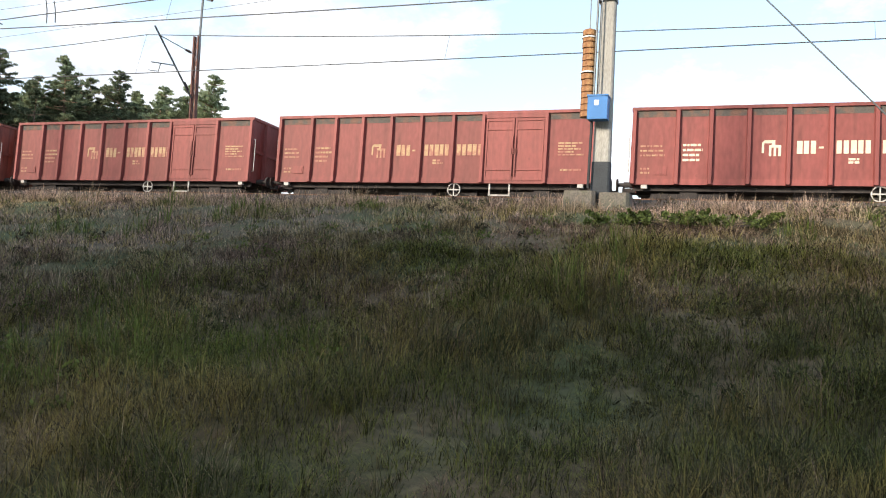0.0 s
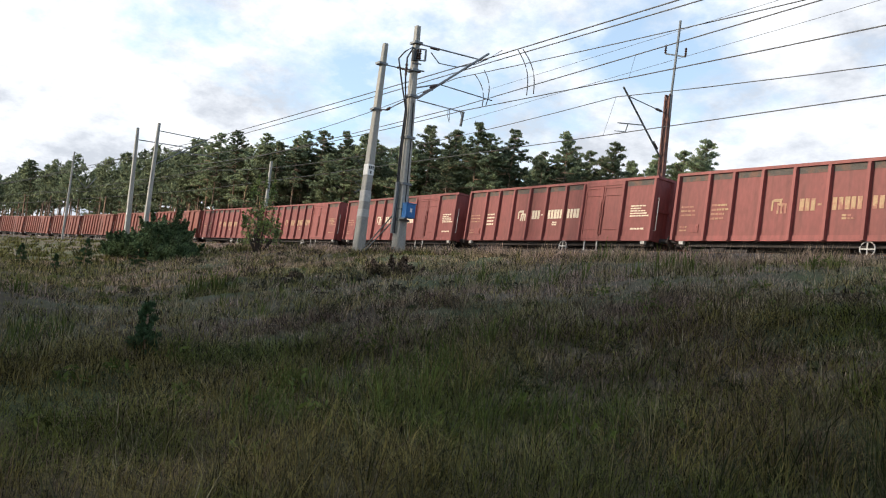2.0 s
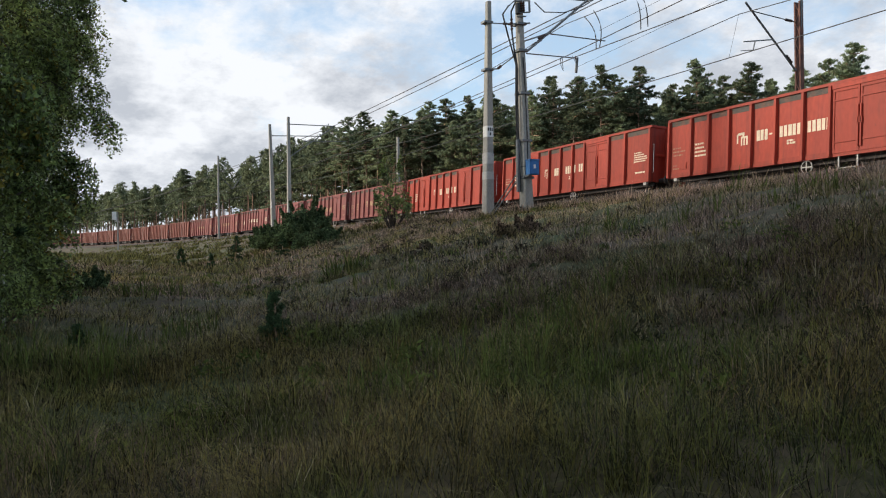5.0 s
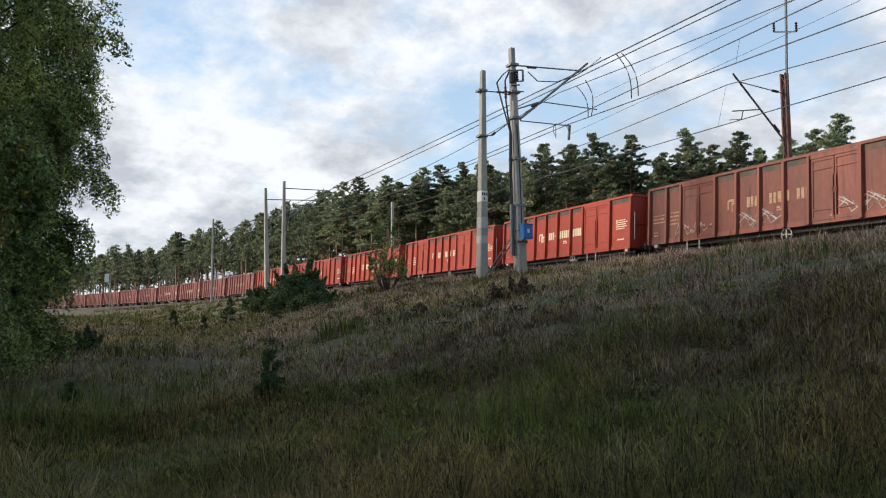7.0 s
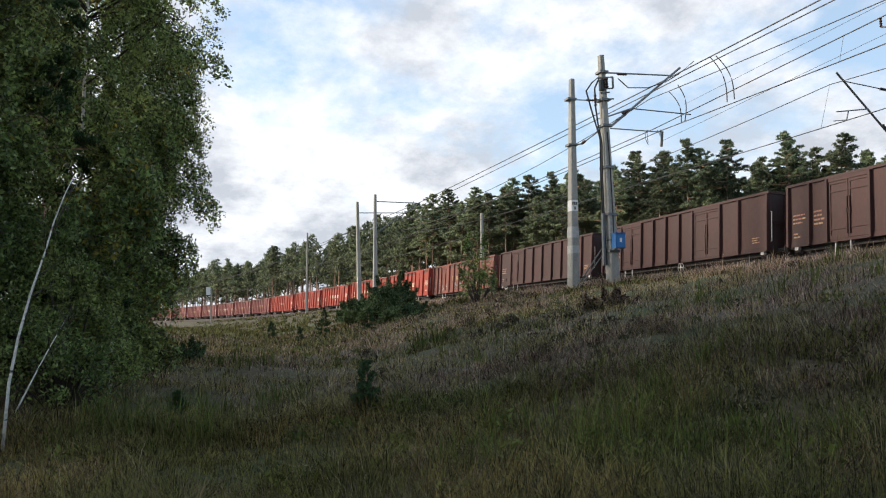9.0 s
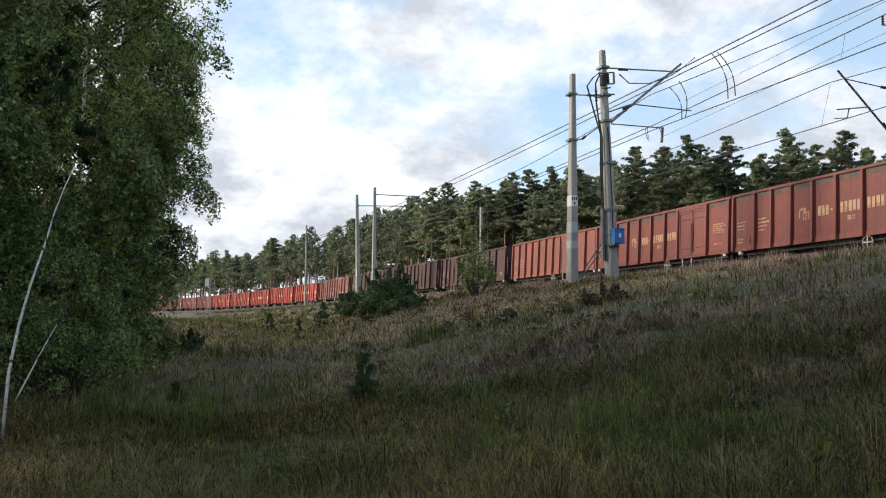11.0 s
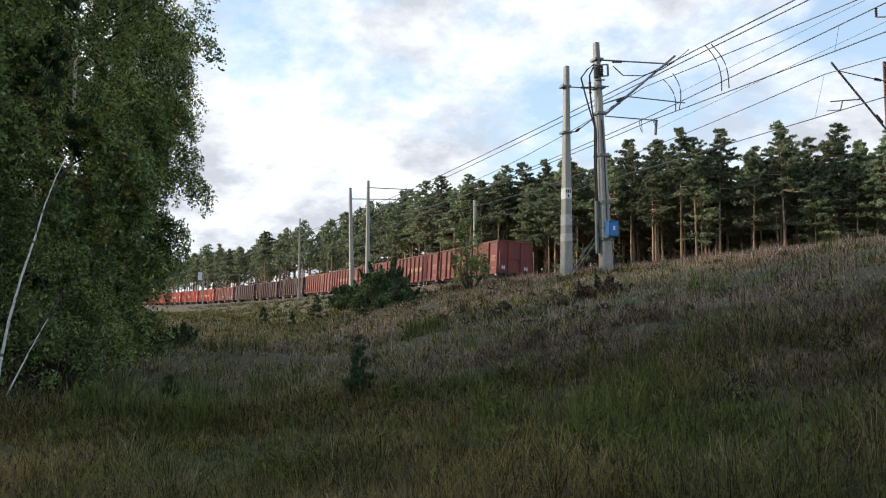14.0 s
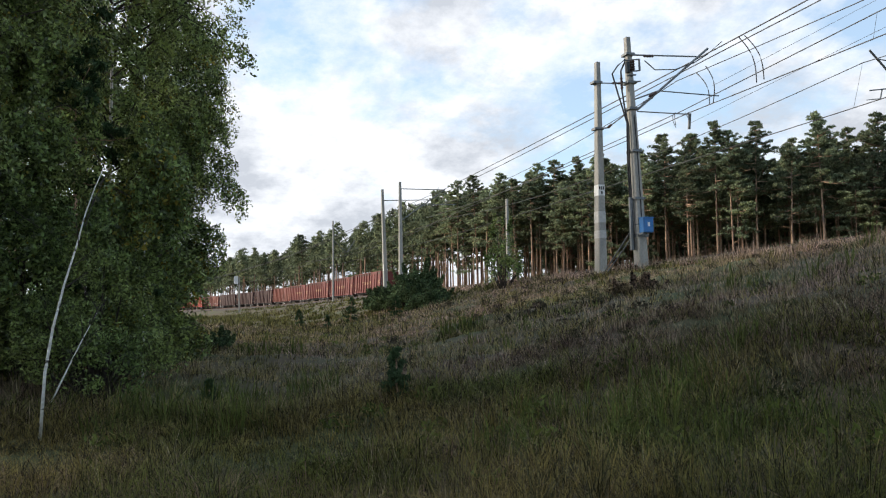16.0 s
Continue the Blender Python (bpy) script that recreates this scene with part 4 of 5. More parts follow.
wire("messenger_wire", W5, "dark sagging messenger wire of the overlap span", 0.022)
wire("stay_wire", W6, "thin stay wire above the empty track", 0.009)
wire("stay_wire", W7, "thin stay wire above the empty track", 0.009)
wire("contact_wire", W3, "dark wire of the overlap span", 0.024)
wire("contact_wire", W4, "dark contact wire of the overlap span", 0.024)
for k in range(4, 26, 2):
    p = W3[k]
    q = min(W4, key=lambda o: abs(o.x - p.x)) if k < 14 else p
    if k < 14:
        wire("dropper", [p, Vector((p.x + 0.2, p.y, q.z))], "thin dropper between overhead wires", 0.007)
for x0, z0, x1, z1 in ((-29.6, 10.25, -28.4, 7.75), (-29.2, 10.2, -27.9, 7.75), (-33.0, 9.6, -31.9, 7.7), (-32.2, 9.7, -31.6, 7.7)):
    pts = [(x0 + (x1 - x0) * u + 0.35 * math.sin(u * math.pi), -2.9, z0 + (z1 - z0) * u) for u in np.linspace(0, 1, 9)]
    wire("jumper_cable", pts, "looped jumper cable between wires", 0.026)


# ---- trees ----
def leaf_cloud(rng, centres, radii, per, size, flat=0.6, hang=0.0, slim=0.5):
    """Small four-cornered leaves scattered in soft clumps: an array of corners, four to a leaf."""
    c = np.repeat(np.asarray(centres, float), per, 0)
    r = np.repeat(np.asarray(radii, float), per)[:, None]
    d = rng.normal(size=c.shape); d /= np.linalg.norm(d, axis=1)[:, None]
    p = c + d * r * rng.random((len(c), 1)) ** 0.45 * np.array([1, 1, flat])
    a = rng.normal(size=c.shape); a[:, 2] -= hang; a /= np.linalg.norm(a, axis=1)[:, None]
    b = np.cross(a, rng.normal(size=c.shape)); b /= np.linalg.norm(b, axis=1)[:, None]
    s = size * rng.uniform(0.6, 1.3, (len(c), 1))
    return np.stack([p - a * s, p + b * s * slim, p + a * s, p - b * s * slim], 1).reshape(-1, 3)


def pine(seed, height, start, spread, name="pine_tree", label="", needles=None, per=36, size=0.155, lean=0.0, group="pines of the wood", cone=False):
    """A pine with a bare tapered trunk, limbs and a ragged crown of needle tufts."""
    rng = np.random.default_rng(seed)
    t = thing(name, label, "pine tree", group)
    g = Geo()
    bend = rng.normal(0, 0.018 * height, 2)
    spine = lambda u: Vector((bend[0] * u * u + lean * u * height, bend[1] * u * u, u * height))
    us = np.linspace(0, 0.97, 9)
    r0 = 0.0085 * height
    g.tube([spine(u) - Vector((0, 0, 0.3 if u == 0 else 0)) for u in us], [max(0.02, r0 * (1 - 0.88 * u)) for u in us], 8)
    cs, rs = [], []
    for i in range(int(34 + 2.0 * height)):
        u = start + (0.99 - start) * rng.random() ** 0.85
        v = (1 - u) / (1 - start)
        reach = spread * (0.10 + 0.90 * min(1, v * 1.45) ** 0.85) * (1 - 0.25 * v) * rng.uniform(0.3, 1.3)
        if cone:
            reach = spread * (1.05 - u) * rng.uniform(0.5, 1.1)
        w = rng.uniform(0, 2 * math.pi)
        p = spine(u)
        q = p + Vector((math.cos(w) * reach, math.sin(w) * reach, reach * (0.30 - 0.42 * v + rng.uniform(-0.15, 0.15))))
        if i % 2 == 0:
            g.tube([p, p.lerp(q, 0.55) + Vector((0, 0, -0.08)), q], [0.003 * height, 0.002 * height, 0.0008 * height], 5)
        for k in np.arange(1.0, 0.34, -0.115 if reach > 0.5 * spread else -0.22):
            # flat pads of tufts along the outer limb, spread sideways from it
            c = p.lerp(q, k) + Vector((-math.sin(w), math.cos(w), 0)) * rng.normal(0, 0.20 * reach * k + 0.02) + Vector((0, 0, rng.normal(0.03, 0.03) * spread))
            cs.append(c); rs.append(rng.uniform(0.05, 0.115) * spread)
    for k in range(5):
        cs.append(spine(0.86 + 0.033 * k)); rs.append((0.11 - 0.018 * k) * spread)
    for i in range(0 if cone else 5):  # dead snags under the crown
        u, w = rng.uniform(start * 0.5, start), rng.uniform(0, 6.3)
        p = spine(u); g.tube([p, p + Vector((math.cos(w) * 0.9, math.sin(w) * 0.9, 0.3))], [0.03, 0.008], 4)
    part("trunk", g, M_BARK, t, "reddish scaly trunk", smooth=True)
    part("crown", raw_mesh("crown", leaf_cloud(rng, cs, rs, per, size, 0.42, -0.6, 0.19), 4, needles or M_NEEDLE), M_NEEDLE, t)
    return t


def plant(kind, x, y, size, rng, first):
    m = pose(x, y, gz(x, y), 0, 0, rng.uniform(0, 360))
    ob = kind if first else copy_thing(kind, m)
    ob.matrix_basis = m @ Matrix.Scale(size, 4)
    return ob


EDGE_S, EDGE_D = (30, 45, 57, 66, 80, 92, 130, 400), (46, 42, 34, 23, 16, 10, 8, 8)   # the wood's edge behind the track


def build_wood():
    rng = random.Random(11)
    kinds = [pine(20 + i, h, st, sp, label=lab) for i, (h, st, sp, lab) in enumerate((
        (15.5, 0.57, 2.5, "tall pine with bare trunk and ragged green crown"), (16.5, 0.63, 2.3, "tall slender pine with high crown"),
        (14.0, 0.50, 2.6, "broad green pine with low crown"), (15.0, 0.56, 2.5, "ragged pine with reddish trunk"),
        (13.0, 0.32, 2.4, "shorter bushy pine at the wood's edge"), (16.0, 0.65, 2.3, "pine with long bare trunk")))]
    spots, fresh, cells = [], set(), set()
    for lo, hi, most in ((34, 110, 265), (110, 290, 470)):
        for n in range(9000):
            s, e = rng.uniform(lo, hi), rng.random() ** 1.4
            e *= 46 if s < 52 else 26 if s < 75 else 18 if s < 110 else 12
            p = canted(track(s, np.interp(s, EDGE_S, EDGE_D) + e))
            cell = (round(p.x / (2.5 if s < 110 else 2.0)), round(p.y / (2.5 if s < 110 else 2.0)))
            if p.x > -0.76 * (p.y + 28.8) + rng.uniform(-1, 1) or cell in cells or len(spots) >= most:
                continue
            cells.add(cell)
            spots.append((p.x, p.y, e))
    deep = 0
    for n in range(9000):   # the depth of the wood, a dark wall behind its edge
        s, e = rng.uniform(30, 125), rng.uniform(20, 75)
        p = canted(track(s, np.interp(s, EDGE_S, EDGE_D) + e))
        cell = (round(p.x / 2.2), round(p.y / 2.2))
        if p.x > -0.80 * (p.y + 28.8) or cell in cells or deep >= 480:
            continue
        cells.add(cell); deep += 1
        spots.append((p.x, p.y, e))
    # the far end and the depth of the wood, too distant to tell tree from tree
    nrng, quads, trunks = np.random.default_rng(5), [], []
    for x, y, e in spots[265:]:
        k = rng.choice(kinds[:4] + kinds[5:])
        co = {}
        for ch in k.children:
            a = np.empty(len(ch.data.vertices) * 3, np.float32)
            ch.data.vertices.foreach_get("co", a)
            co[ch.name.split(".")[0]] = a.reshape(-1, 3)
        q = co["crown"].reshape(-1, 4, 3)
        q = q[nrng.random(len(q)) < 0.045]
        mid = q.mean(1, keepdims=True)
        q = mid + (q - mid) * 3.4
        size, turn = rng.uniform(0.95, 1.15), rng.uniform(0, 6.283)
        c, s_ = math.cos(turn) * size, math.sin(turn) * size
        spin = np.array([[c, s_, 0], [-s_, c, 0], [0, 0, size]])
        base = np.array([x, y, gz(x, y)])
        quads.append((q.reshape(-1, 3) @ spin + base))
        lo_, hi_ = co["trunk"][:8].mean(0), co["trunk"][40:48].mean(0)
        for i in range(4):
            w0, w1 = math.pi / 2 * i, math.pi / 2 * (i + 1)
            ring = lambda p, w, r: p + np.array([math.cos(w) * r, math.sin(w) * r, 0])
            trunks.append(np.array([ring(lo_, w0, .19), ring(lo_, w1, .19), ring(hi_, w1, .11), ring(hi_, w0, .11)]) @ spin + base)
    tk = np.concatenate(trunks)
    me = raw_mesh("far_pine_wood", np.concatenate([tk] + quads), 4, M_NEEDLE)
    me.materials.append(M_BARK)
    index = np.zeros(len(me.polygons), np.int32)
    index[:len(tk) // 4] = 1
    me.polygons.foreach_set("material_index", index)
    tagged(new("far_pine_wood", me), "distant green pine wood with reddish bare trunks", "trees", kind="stuff")
    for x, y, e in spots[:265]:
        k = rng.choice(kinds if e < 3 else kinds[:4] + kinds[5:])
        plant(k, x, y, rng.uniform(0.93, 1.14) * (1.06 if y > 14 else 1.0), rng, k.name not in fresh)
        fresh.add(k.name)
    # unseen pines on the other side of the meadow, placed to keep it in shade
    for x, y in ((-16, -41), (-10.5, -39), (-6, -37.5), (-1.5, -38.5), (3, -37), (8, -38.5), (13, -37.5), (-13, -45), (-3.5, -43), (5.5, -43.5), (18, -39), (-44, -31.5), (-40, -32), (-49.5, -32.5)):
        plant(rng.choice(kinds[:3]), x, y, rng.uniform(0.9, 1.1), rng, False)
    for k in range(34):   # further unseen rows behind them, added to close gaps in the shade
        plant(kinds[(k * 2) % 3], -62 + 2.5 * k + rng.uniform(-1, 1), -47.5 - 5 * (k % 2) + rng.uniform(-1.5, 1.5), rng.uniform(1.0, 1.2), rng, False)
    # taller pines added out of sight behind the birch thicket, to shade the bank
    for x, y in ((-41, -36), (-46, -35.5), (-52, -37.5), (-58, -38.5), (-35, -38), (-64, -41), (-55.5, -34), (-29, -40), (-49, -42)):
        plant(rng.choice(kinds[:3]), x, y, rng.uniform(1.2, 1.3), rng, False)
    # small pines beyond the open end of the wood
    for x, y, sc in ((-50, 38.5, 0.62), (-48, 37, 0.5), (-53, 45, 0.68)):
        plant(kinds[4], x, y, sc, rng, False)


build_wood()


def birch(seed, height, spread, x, y, low, label, per=22, strands=46, size=0.052, lean=(0.0, 0.0), yellow=0.05):
    """A birch: white trunk, rising limbs and drooping strands of small leaves."""
    rng = np.random.default_rng(seed)
    t = thing("birch_tree", label, "birch tree", "trees at the meadow's edge", pose(x, y, gz(x, y)))
    g, cs, rs = Geo(), [], []
    spine = lambda u: Vector((lean[0] * u * u * height, lean[1] * u * u * height, u * height))
    us = np.linspace(0, 1, 9)
    g.tube([spine(u) - Vector((0, 0, 0.3 if u == 0 else 0)) for u in us], [max(0.012, 0.0055 * height * (1 - 0.93 * u)) for u in us], 8)
    tw = Geo()
    for i in range(strands):
        u = low + (1 - low) * rng.random()
        reach = spread * (0.30 + 0.70 * math.sin(math.pi * (0.12 + 0.80 * (1 - u)))) * rng.uniform(0.45, 1.12)
        w = rng.uniform(0, 2 * math.pi)
        p = spine(u); out = Vector((math.cos(w), math.sin(w), 0))
        q = p + out * reach * 0.6 + Vector((0, 0, reach * 0.35))
        e = p + out * reach + Vector((0, 0, reach * 0.10))
        tw.tube([p, q, e], [0.03, 0.016, 0.006], 4, cap=False)
        for k in range(9):
            v = rng.uniform(0.3, 1.0)
            b = (p.lerp(q, v / 0.6) if v < 0.6 else q.lerp(e, (v - 0.6) / 0.4)) + Vector(rng.normal(0, 0.16 * spread * 0.5, 3))
            drop = rng.uniform(0.3, 1.0)
            for n in range(6):
                cs.append(b + Vector((0, 0, -drop * n / 5)) + out * 0.05 * n); rs.append(0.16 + 0.10 * rng.random())
    part("trunk", g, M_BIRCH, t, "white bark with dark marks", smooth=True)
    tagged(part("limb_frame", tw, M_TWIG, t), kind="stuff")
    cs, rs = np.array([tuple(c) for c in cs]), np.array(rs)
    keep = cs[:, 2] > 0.15
    cs, rs = cs[keep], rs[keep]
    pick = rng.random(len(cs)) < yellow
    part("crown", raw_mesh("crown", leaf_cloud(rng, cs[~pick], rs[~pick], per, size, 1.0, 0.5), 4, M_LEAF), M_LEAF, t, "dense small green leaves")
    part("yellow_leaves", raw_mesh("yellow_leaves", leaf_cloud(rng, cs[pick], rs[pick], per // 2, size, 1.0, 0.5), 4, M_LEAF_YELLOW), M_LEAF_YELLOW, t, "a few yellowed leaves")
    return t


birch(1, 13.5, 3.4, -20.5, -28.2, 0.03, "large leafy birch at the meadow's edge", strands=95)
birch(2, 12.0, 3.0, -16.0, -30.3, 0.03, "dense birch with low drooping branches", strands=85)
birch(3, 14.0, 2.9, -25.5, -27.7, 0.03, "tall birch with drooping outer twigs", strands=85)
birch(4, 11.5, 3.0, -14.0, -31.8, 0.08, "leafy birch in deep shade", strands=75)
birch(5, 14.0, 3.6, -19.5, -34.0, 0.10, "tall birch further back", strands=70, per=12, size=0.065)
birch(6, 13.0, 3.4, -28.0, -34.0, 0.10, "birch behind the others", strands=60, per=12, size=0.065)
birch(7, 4.6, 0.9, -15.0, -26.9, 0.25, "small birch bush with yellow leaves", strands=16, yellow=0.25)
birch(9, 7.0, 1.4, -25.3, -27.0, 0.3, "slim birch at the end of the thicket", strands=32, per=16, yellow=0.1)
birch(11, 10.5, 2.0, -26.3, -26.8, 0.42, "birch with feathery outer twigs", strands=42, per=18, yellow=0.06)
birch(12, 13.0, 3.2, -17.8, -31.5, 0.05, "dense tall birch in the thicket", strands=90, per=18)
birch(10, 2.2, 0.8, -20.0, -26.7, 0.1, "low birch shoot at the thicket's foot", strands=12, yellow=0.2)
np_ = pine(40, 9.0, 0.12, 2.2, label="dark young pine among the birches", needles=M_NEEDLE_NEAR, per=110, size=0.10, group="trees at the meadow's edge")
np_.matrix_basis = pose(-18.2, -28.6, gz(-18.2, -28.6))


def leaning_stem(pts, r, label):
    pts = [canted(p) for p in pts]
    pts[0].z = gz(pts[0].x, pts[0].y) - 0.05
    t = thing("birch_sapling", label, "young tree", "bare young stems", pose(pts[0][0], pts[0][1], gz(pts[0][0], pts[0][1])))
    o = Vector((pts[0][0], pts[0][1], gz(pts[0][0], pts[0][1])))
    g = Geo().tube([Vector(p) - o for p in pts], [r * (1 - 0.8 * k / (len(pts) - 1)) for k in range(len(pts))], 8)
    part("stem", g, M_BIRCH, t, "thin white birch stem", smooth=True)
    end = Vector(pts[-1]) - o
    g = Geo(); rng = random.Random(3)
    for k in range(9):
        p = (Vector(pts[2]) - o).lerp(end, k / 8)
        g.tube([p, p + Vector((rng.uniform(-.3, .3), rng.uniform(-.3, .3), rng.uniform(0.1, 0.5)))], [0.008, 0.003], 4)
    tagged(part("twig_spray", g, M_TWIG, t), kind="stuff")


leaning_stem([(-10.0, -27.44, -5.2), (-10.0, -27.45, -4.2), (-10.0, -27.40, -3.65), (-10.0, -27.31, -3.1), (-10.0, -27.20, -2.6), (-10.0, -27.13, -2.2), (-10.0, -27.04, -1.85), (-10.0, -26.95, -1.58)], 0.021, "bare white leaning birch stem")
leaning_stem([(-12.0, -27.77, -5.1), (-12.0, -27.68, -4.7), (-12.0, -27.51, -4.25), (-12.0, -27.34, -3.82), (-12.0, -27.16, -3.4)], 0.018, "thin grey leaning birch stem")


def shrub(seed, x, y, w, h, label, material, count=60, per=55, size=0.07, name="shrub"):
    rng = np.random.default_rng(seed)
    t = thing(name, label, "shrub", "shrubs on the bank", pose(x, y, gz(x, y)))
    g, cs, rs = Geo(), [], []
    for i in range(count):
        a, u = rng.uniform(0, 6.283), rng.random()
        r = w / 2 * math.sqrt(rng.random())
        hh = h * (1 - (2 * r / w) ** 2 * 0.75) * rng.uniform(0.25, 1.0)
        c = Vector((r * math.cos(a), r * math.sin(a) * 0.7, hh))
        cs.append(c); rs.append(rng.uniform(0.16, 0.34) * min(1, h))
        if i % 3 == 0:
            g.tube([(c.x * 0.25, c.y * 0.25, -0.05), (c.x * 0.7, c.y * 0.7, c.z * 0.6), c], [0.03, 0.018, 0.006], 4)
    for i in range(count // 7):   # ragged shoots past the outline
        a, r = rng.uniform(0, 6.283), w / 2 * math.sqrt(rng.uniform(0.1, 1.1))
        hh = h * max(0.2, 1 - (2 * r / w) ** 2 * 0.75) * rng.uniform(0.8, 1.2)
        for k in range(4):
            cs.append(Vector((r * math.cos(a) * (1 + 0.05 * k), r * math.sin(a) * 0.7 * (1 + 0.05 * k), hh + 0.09 * k * h ** 0.5))); rs.append((0.16 - 0.03 * k) * min(1, h))
    part("stem_frame", g, M_TWIG, t)
    part("foliage", raw_mesh("foliage", leaf_cloud(rng, cs, rs, per, size, 0.8), 4, material), material, t)
    return t


shrub(1, -43.5, -14.4, 5.0, 2.3, "dark dense shrub on the bank", M_BUSH, 240, 90, 0.07)
shrub(8, -46.3, -15.6, 3.6, 1.7, "dark dense shrub with a low skirt", M_BUSH, 110, 80, 0.07)
shrub(9, -40.6, -14.6, 2.8, 1.3, "dark low shrub on the bank", M_BUSH, 70, 80, 0.07)
shrub(2, -49.5, -15.4, 2.6, 1.2, "dark low shrub on the bank", M_BUSH, 60, 80, 0.07)
shrub(3, -41.3, -9.9, 3.0, 3.9, "light leafy young tree beside the dark shrub", M_LEAF, 90, 42, 0.06)
shrub(6, -0.6, -10.9, 4.4, 0.34, "green bramble patch below the plinth", M_BRAMBLE, 110, 60, 0.045)
shrub(10, -19.4, -14.0, 2.0, 0.42, "brownish heather bush on the bank", M_GRASS_DRY, 70, 60, 0.04)
shrub(7, -24.4, -25.5, 1.2, 0.5, "small dark bush at the thicket's edge", M_BUSH, 30, 60, 0.05)
shrub(23, -17.0, -29.2, 3.4, 5.0, "tall leafy birch bush in the thicket", M_LEAF, 170, 80, 0.05)
shrub(20, -14.0, -27.6, 3.4, 3.0, "leafy birch bushes under the big birches", M_LEAF, 150, 110, 0.034)
shrub(21, -17.8, -27.5, 3.6, 3.2, "leafy birch bushes under the big birches", M_LEAF, 180, 90, 0.05)
shrub(22, -22.6, -27.6, 3.0, 2.4, "leafy birch bushes at the thicket's end", M_LEAF, 150, 90, 0.055)


def young_pine(seed, x, y, h, label):
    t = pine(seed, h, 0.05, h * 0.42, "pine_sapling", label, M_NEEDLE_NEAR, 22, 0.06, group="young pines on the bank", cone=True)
    t.matrix_basis = pose(x, y, gz(x, y))


young_pine(61, -10.0, -23.2, 0.75, "small dark pine seedling in the grass")
young_pine(62, -44.8, -21.0, 1.0, "small pine sapling on the slope")
young_pine(63, -40.3, -18.8, 1.3, "small pine sapling on the bank")
young_pine(64, -42.0, -19.8, 0.8, "small pine sapling on the bank")
young_pine(65, -12.9, -25.7, 0.45, "thin pine seedling in the long grass")
young_pine(66, -38.5, -16.8, 1.1, "small pine sapling near the shrub")


# ---- grass ----
def blades(rng, x, y, length, width, bend, segs, turn=None):
    """Grass blades rooted at x, y: each a narrow strip that tapers and bends over, as corners of triangles."""
    n = len(x)
    z = ground_z(x, y) - 0.03
    a = rng.uniform(0, 2 * np.pi, n) if turn is None else turn + rng.normal(0, 0.7, n)
    side = np.stack([np.cos(a), np.sin(a), np.zeros(n)], 1)
    lean = np.stack([-np.sin(a), np.cos(a), np.zeros(n)], 1) * (bend * rng.uniform(0.2, 1.4, n))[:, None]
    root = np.stack([x, y, z], 1)
    L, W = length[:, None], width[:, None]
    at = lambda u: root + np.array([0, 0, 1.0]) * L * u * (1 - 0.25 * u * np.linalg.norm(lean, axis=1)[:, None]) + lean * L * u * u
    if segs == 1:
        return np.stack([root - side * W / 2, root + side * W / 2, at(1.0)], 1).reshape(-1, 3)
    m, t = at(0.55), at(1.0)
    l0, r0, l1, r1 = root - side * W / 2, root + side * W / 2, m - side * W * 0.4, m + side * W * 0.4
    return np.stack([l0, r0, r1, l0, r1, l1, l1, r1, t], 1).reshape(-1, 3)


def scatter(rng, n, near, far, power=1.0, arc=(-14, 128)):
    """Points on the meadow and bank in front of the walker, thinning with distance."""
    r = near + (far - near) * rng.random(n) ** power
    a = np.radians(rng.uniform(arc[0], arc[1], n))
    x, y = 0.6 - r * np.sin(a), -26.6 + r * np.cos(a)
    d = y - track_y(x)
    keep = d < np.where(x < -42, -5.6, -6.1)
    return x[keep], y[keep], r[keep]


def patchy(x, y, scale, seed):
    out = np.zeros(len(x)); rng = np.random.default_rng(seed)
    for k in range(5):
        w, p = rng.uniform(0, 6.283), rng.uniform(0, 6.283)
        out += np.sin((x * np.cos(w) + y * np.sin(w)) * scale * (1 + 0.6 * k) + p) / (1 + 0.3 * k)
    return out


def grass(name, label, material, n, near, far, power, length, width, bend, segs, seed, where, arc=(-14, 128)):
    rng = np.random.default_rng(seed)
    x, y, r = scatter(rng, n // 16, near, far, power, arc)
    k = where(x, y) > rng.random(len(x))
    x, y, r = np.repeat(x[k], 16), np.repeat(y[k], 16), np.repeat(r[k], 16)
    spread_, turn = np.abs(rng.normal(0, 0.035 + 0.004 * r, len(x))), rng.uniform(0, 2 * np.pi, len(x))
    x, y = x - np.sin(turn) * spread_, y + np.cos(turn) * spread_   # each tuft leans out from its middle
    tuft = np.repeat(rng.uniform(0.55, 1.4, len(x) // 16), 16)
    ln = length * tuft * rng.uniform(0.45, 1.25, len(x)) * (1 + 0.22 * patchy(x, y, 1.1, 4))
    ln = np.clip(ln, 0.04, None)
    wd = width * np.clip(r / 9.0, 0.6, 4.0) * rng.uniform(0.7, 1.3, len(x))
    me = raw_mesh(name, blades(rng, x, y, ln, wd, bend, segs, turn), 3, material)
    tagged(new(name, me), label, "grass", kind="stuff")


slope = lambda x, y: np.clip((y - track_y(x) + 21.5) / 4.0, 0, 1)       # 0 in the meadow, 1 on the bank
dim = lambda x, y: np.clip((x + 6.0) / 4.0, 0, 1) * np.clip((-15.0 - y) / 4.0, 0, 1)   # right foreground: its shade put in as less straw and darker growth
dry = lambda x, y: np.clip(0.25 + 0.6 * slope(x, y) + 0.35 * patchy(x, y, 0.45, 7), 0.06, 1) * (1 - 0.6 * dim(x, y))
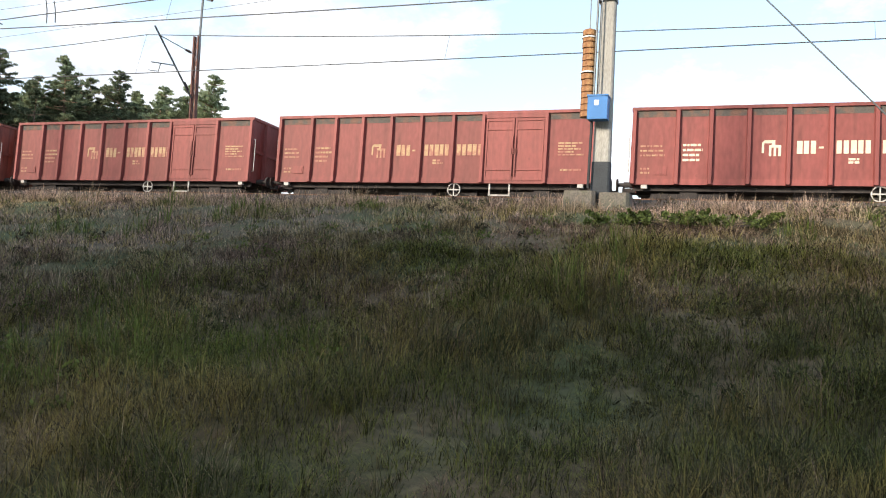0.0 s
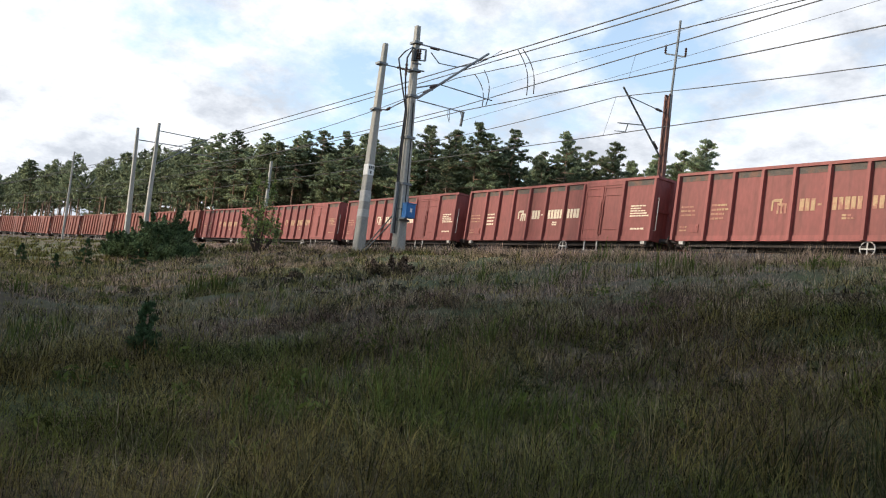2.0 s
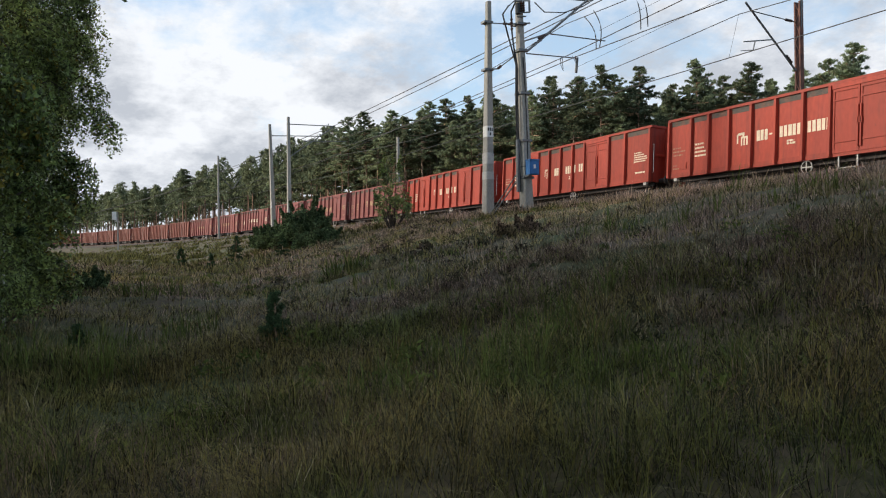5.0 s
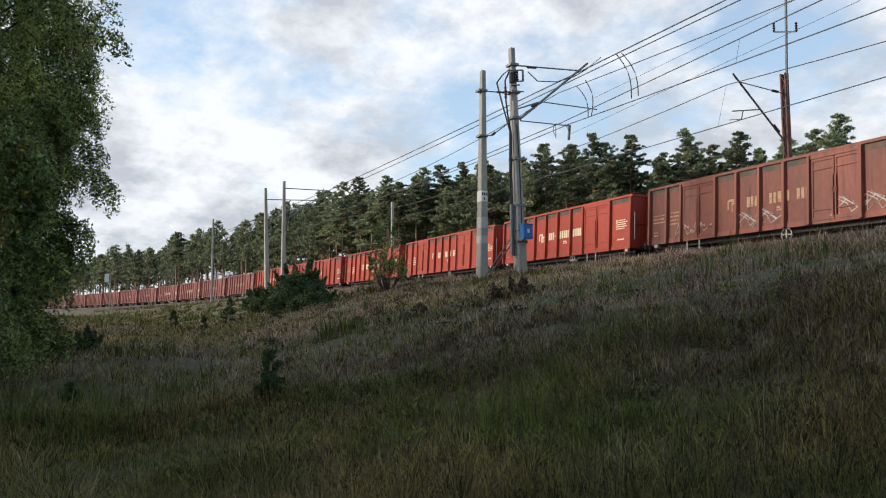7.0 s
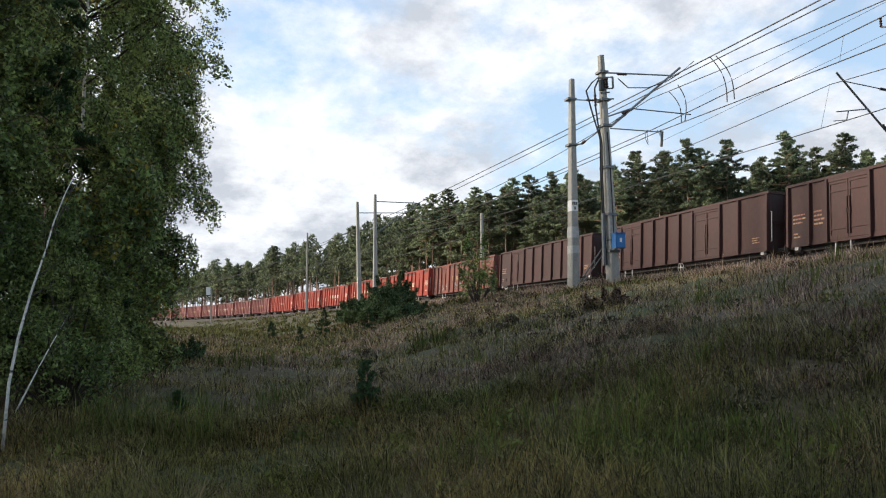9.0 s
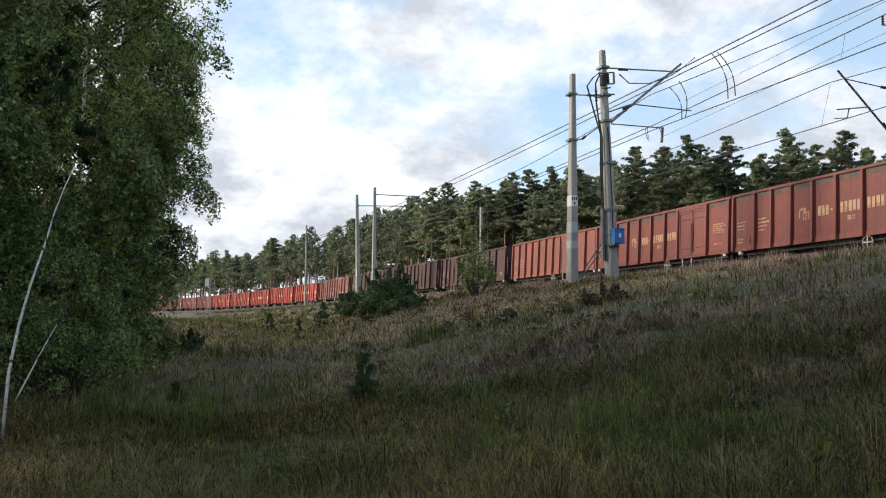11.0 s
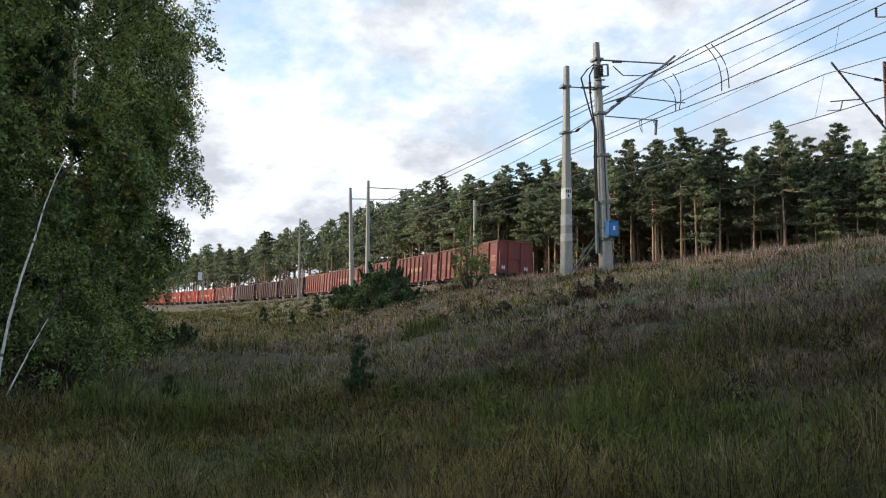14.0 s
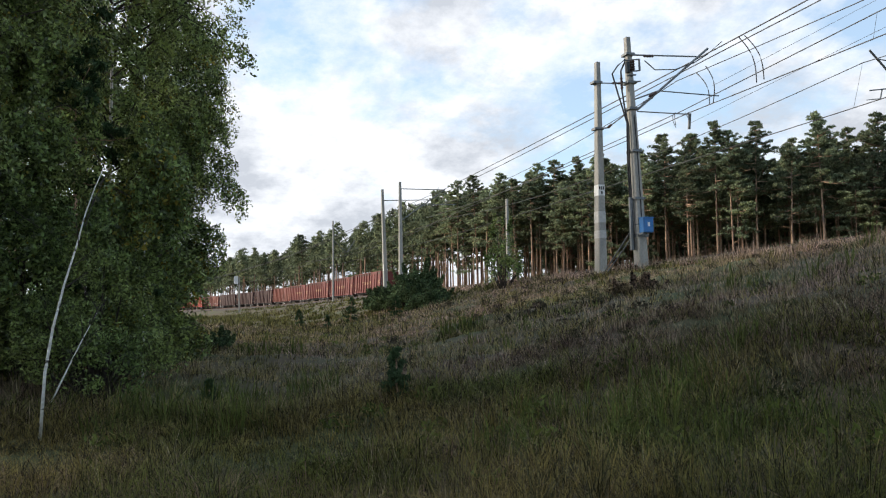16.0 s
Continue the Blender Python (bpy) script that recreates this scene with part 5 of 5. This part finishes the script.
grass("meadow_grass", "long green and olive meadow grass", M_GRASS, 190000, 1.6, 13, 0.75, 0.31, 0.008, 1.25, 2, 1, lambda x, y: (1.1 - 0.55 * dry(x, y)) * (1 - 0.4 * dim(x, y)))
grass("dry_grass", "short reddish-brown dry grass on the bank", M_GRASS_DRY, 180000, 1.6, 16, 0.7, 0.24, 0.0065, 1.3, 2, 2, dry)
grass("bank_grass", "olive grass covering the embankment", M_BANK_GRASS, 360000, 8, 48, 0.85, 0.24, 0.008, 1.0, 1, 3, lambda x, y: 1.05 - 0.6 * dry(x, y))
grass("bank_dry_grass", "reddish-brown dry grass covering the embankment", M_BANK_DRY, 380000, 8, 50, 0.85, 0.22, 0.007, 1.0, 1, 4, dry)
grass("lush_grass", "fresh green tufts of grass", M_GRASS_LUSH, 90000, 2.0, 24, 0.8, 0.46, 0.011, 0.55, 2, 5, lambda x, y: np.clip(patchy(x, y, 0.55, 9) - 0.75, 0, 1) * (1 - 0.5 * dim(x, y)) * (1 - 0.75 * slope(x, y)))
grass("dark_grass", "dark green undergrowth standing in for the foreground shade", M_UNDERGROWTH, 70000, 1.6, 16, 0.75, 0.36, 0.012, 1.0, 2, 25, lambda x, y: dim(x, y) * np.clip(0.7 + 0.4 * patchy(x, y, 0.6, 31), 0, 1))
grass("straw_stalks", "bleached upright grass stalks", M_STRAW, 9000, 2.0, 22, 0.8, 0.40, 0.006, 0.6, 2, 6, lambda x, y: np.clip(0.5 + 0.4 * patchy(x, y, 0.6, 12), 0, 1) * (1 - 0.8 * dim(x, y)))
crest = lambda x, y: ((y - track_y(x) > -9.0) & (y - track_y(x) < -6.1)) * 1.0
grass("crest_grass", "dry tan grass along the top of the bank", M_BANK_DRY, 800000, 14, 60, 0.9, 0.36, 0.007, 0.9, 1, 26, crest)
grass("far_grass", "olive grass of the far verge", M_VERGE, 260000, 44, 170, 1.0, 0.32, 0.03, 0.9, 1, 8, lambda x, y: 1.0 * (y - track_y(x) > -34))


grass("rear_meadow", "olive meadow grass behind the path", M_GRASS, 60000, 0.8, 12, 0.7, 0.30, 0.012, 0.9, 1, 18, lambda x, y: 1.0 + 0 * x, (128, 346))
grass("bent_straw", "pale bent and fallen grass stems", M_STRAW, 36000, 1.8, 22, 0.8, 0.30, 0.0055, 2.0, 2, 16, lambda x, y: np.clip(0.45 + 0.4 * patchy(x, y, 0.8, 21), 0, 1) * (1 - 0.8 * dim(x, y)) * (1 - 0.7 * slope(x, y)))
grass("seed_grass", "dark seed-bearing grass stems", M_GRASS_DRY, 30000, 1.8, 16, 0.8, 0.36, 0.005, 1.1, 2, 17, lambda x, y: np.clip(0.4 + 0.5 * patchy(x, y, 0.9, 23), 0, 1))


def weeds(name, label, material, n, near, far, size, leaf, per, seed, where):
    """Low broad-leaved and heathery clumps, scattered in drifts."""
    rng = np.random.default_rng(seed)
    x, y, r = scatter(rng, n, near, far, 0.8)
    k = where(x, y) > rng.random(len(x))
    x, y, r = x[k], y[k], r[k]
    rad = size * rng.uniform(0.5, 1.5, len(x))
    c = np.stack([x, y, ground_z(x, y) + rad * 0.45], 1)
    me = raw_mesh(name, leaf_cloud(rng, c, rad, per, leaf, 0.6, -0.8, 0.35), 4, material)
    tagged(new(name, me), label, "weeds", kind="stuff")


weeds("heath_clumps", "dark brownish heather clumps on the bank", M_HEATH, 1500, 5, 46, 0.26, 0.055, 70, 41, lambda x, y: np.clip(0.15 + 0.5 * patchy(x, y, 0.30, 43), 0, 1) * slope(x, y))
weeds("leafy_weeds", "low dark green leafy weeds in the grass", M_UNDERGROWTH, 1500, 2.5, 34, 0.17, 0.035, 60, 42, lambda x, y: np.clip(0.1 + 0.5 * patchy(x, y, 0.5, 47), 0, 1))
weeds("mossy_clumps", "fresh green mossy clumps on the bank", M_GRASS_LUSH, 900, 6, 40, 0.22, 0.045, 60, 44, lambda x, y: np.clip(0.05 + 0.5 * patchy(x, y, 0.35, 53), 0, 1))


# ---- motion of the train ----
def motions():
    for ob, start in WAGONS:
        rows = []
        for i in range(33):
            t = i * 0.5
            s = start + SPEED * t
            a = max(0.0, s - CURVE_AT) / RADIUS
            p = track(s)
            rows.append((t, CANTED @ pose(p.x, p.y, p.z, 0, 0, math.degrees(a))))
        walk(ob, rows)


motions()
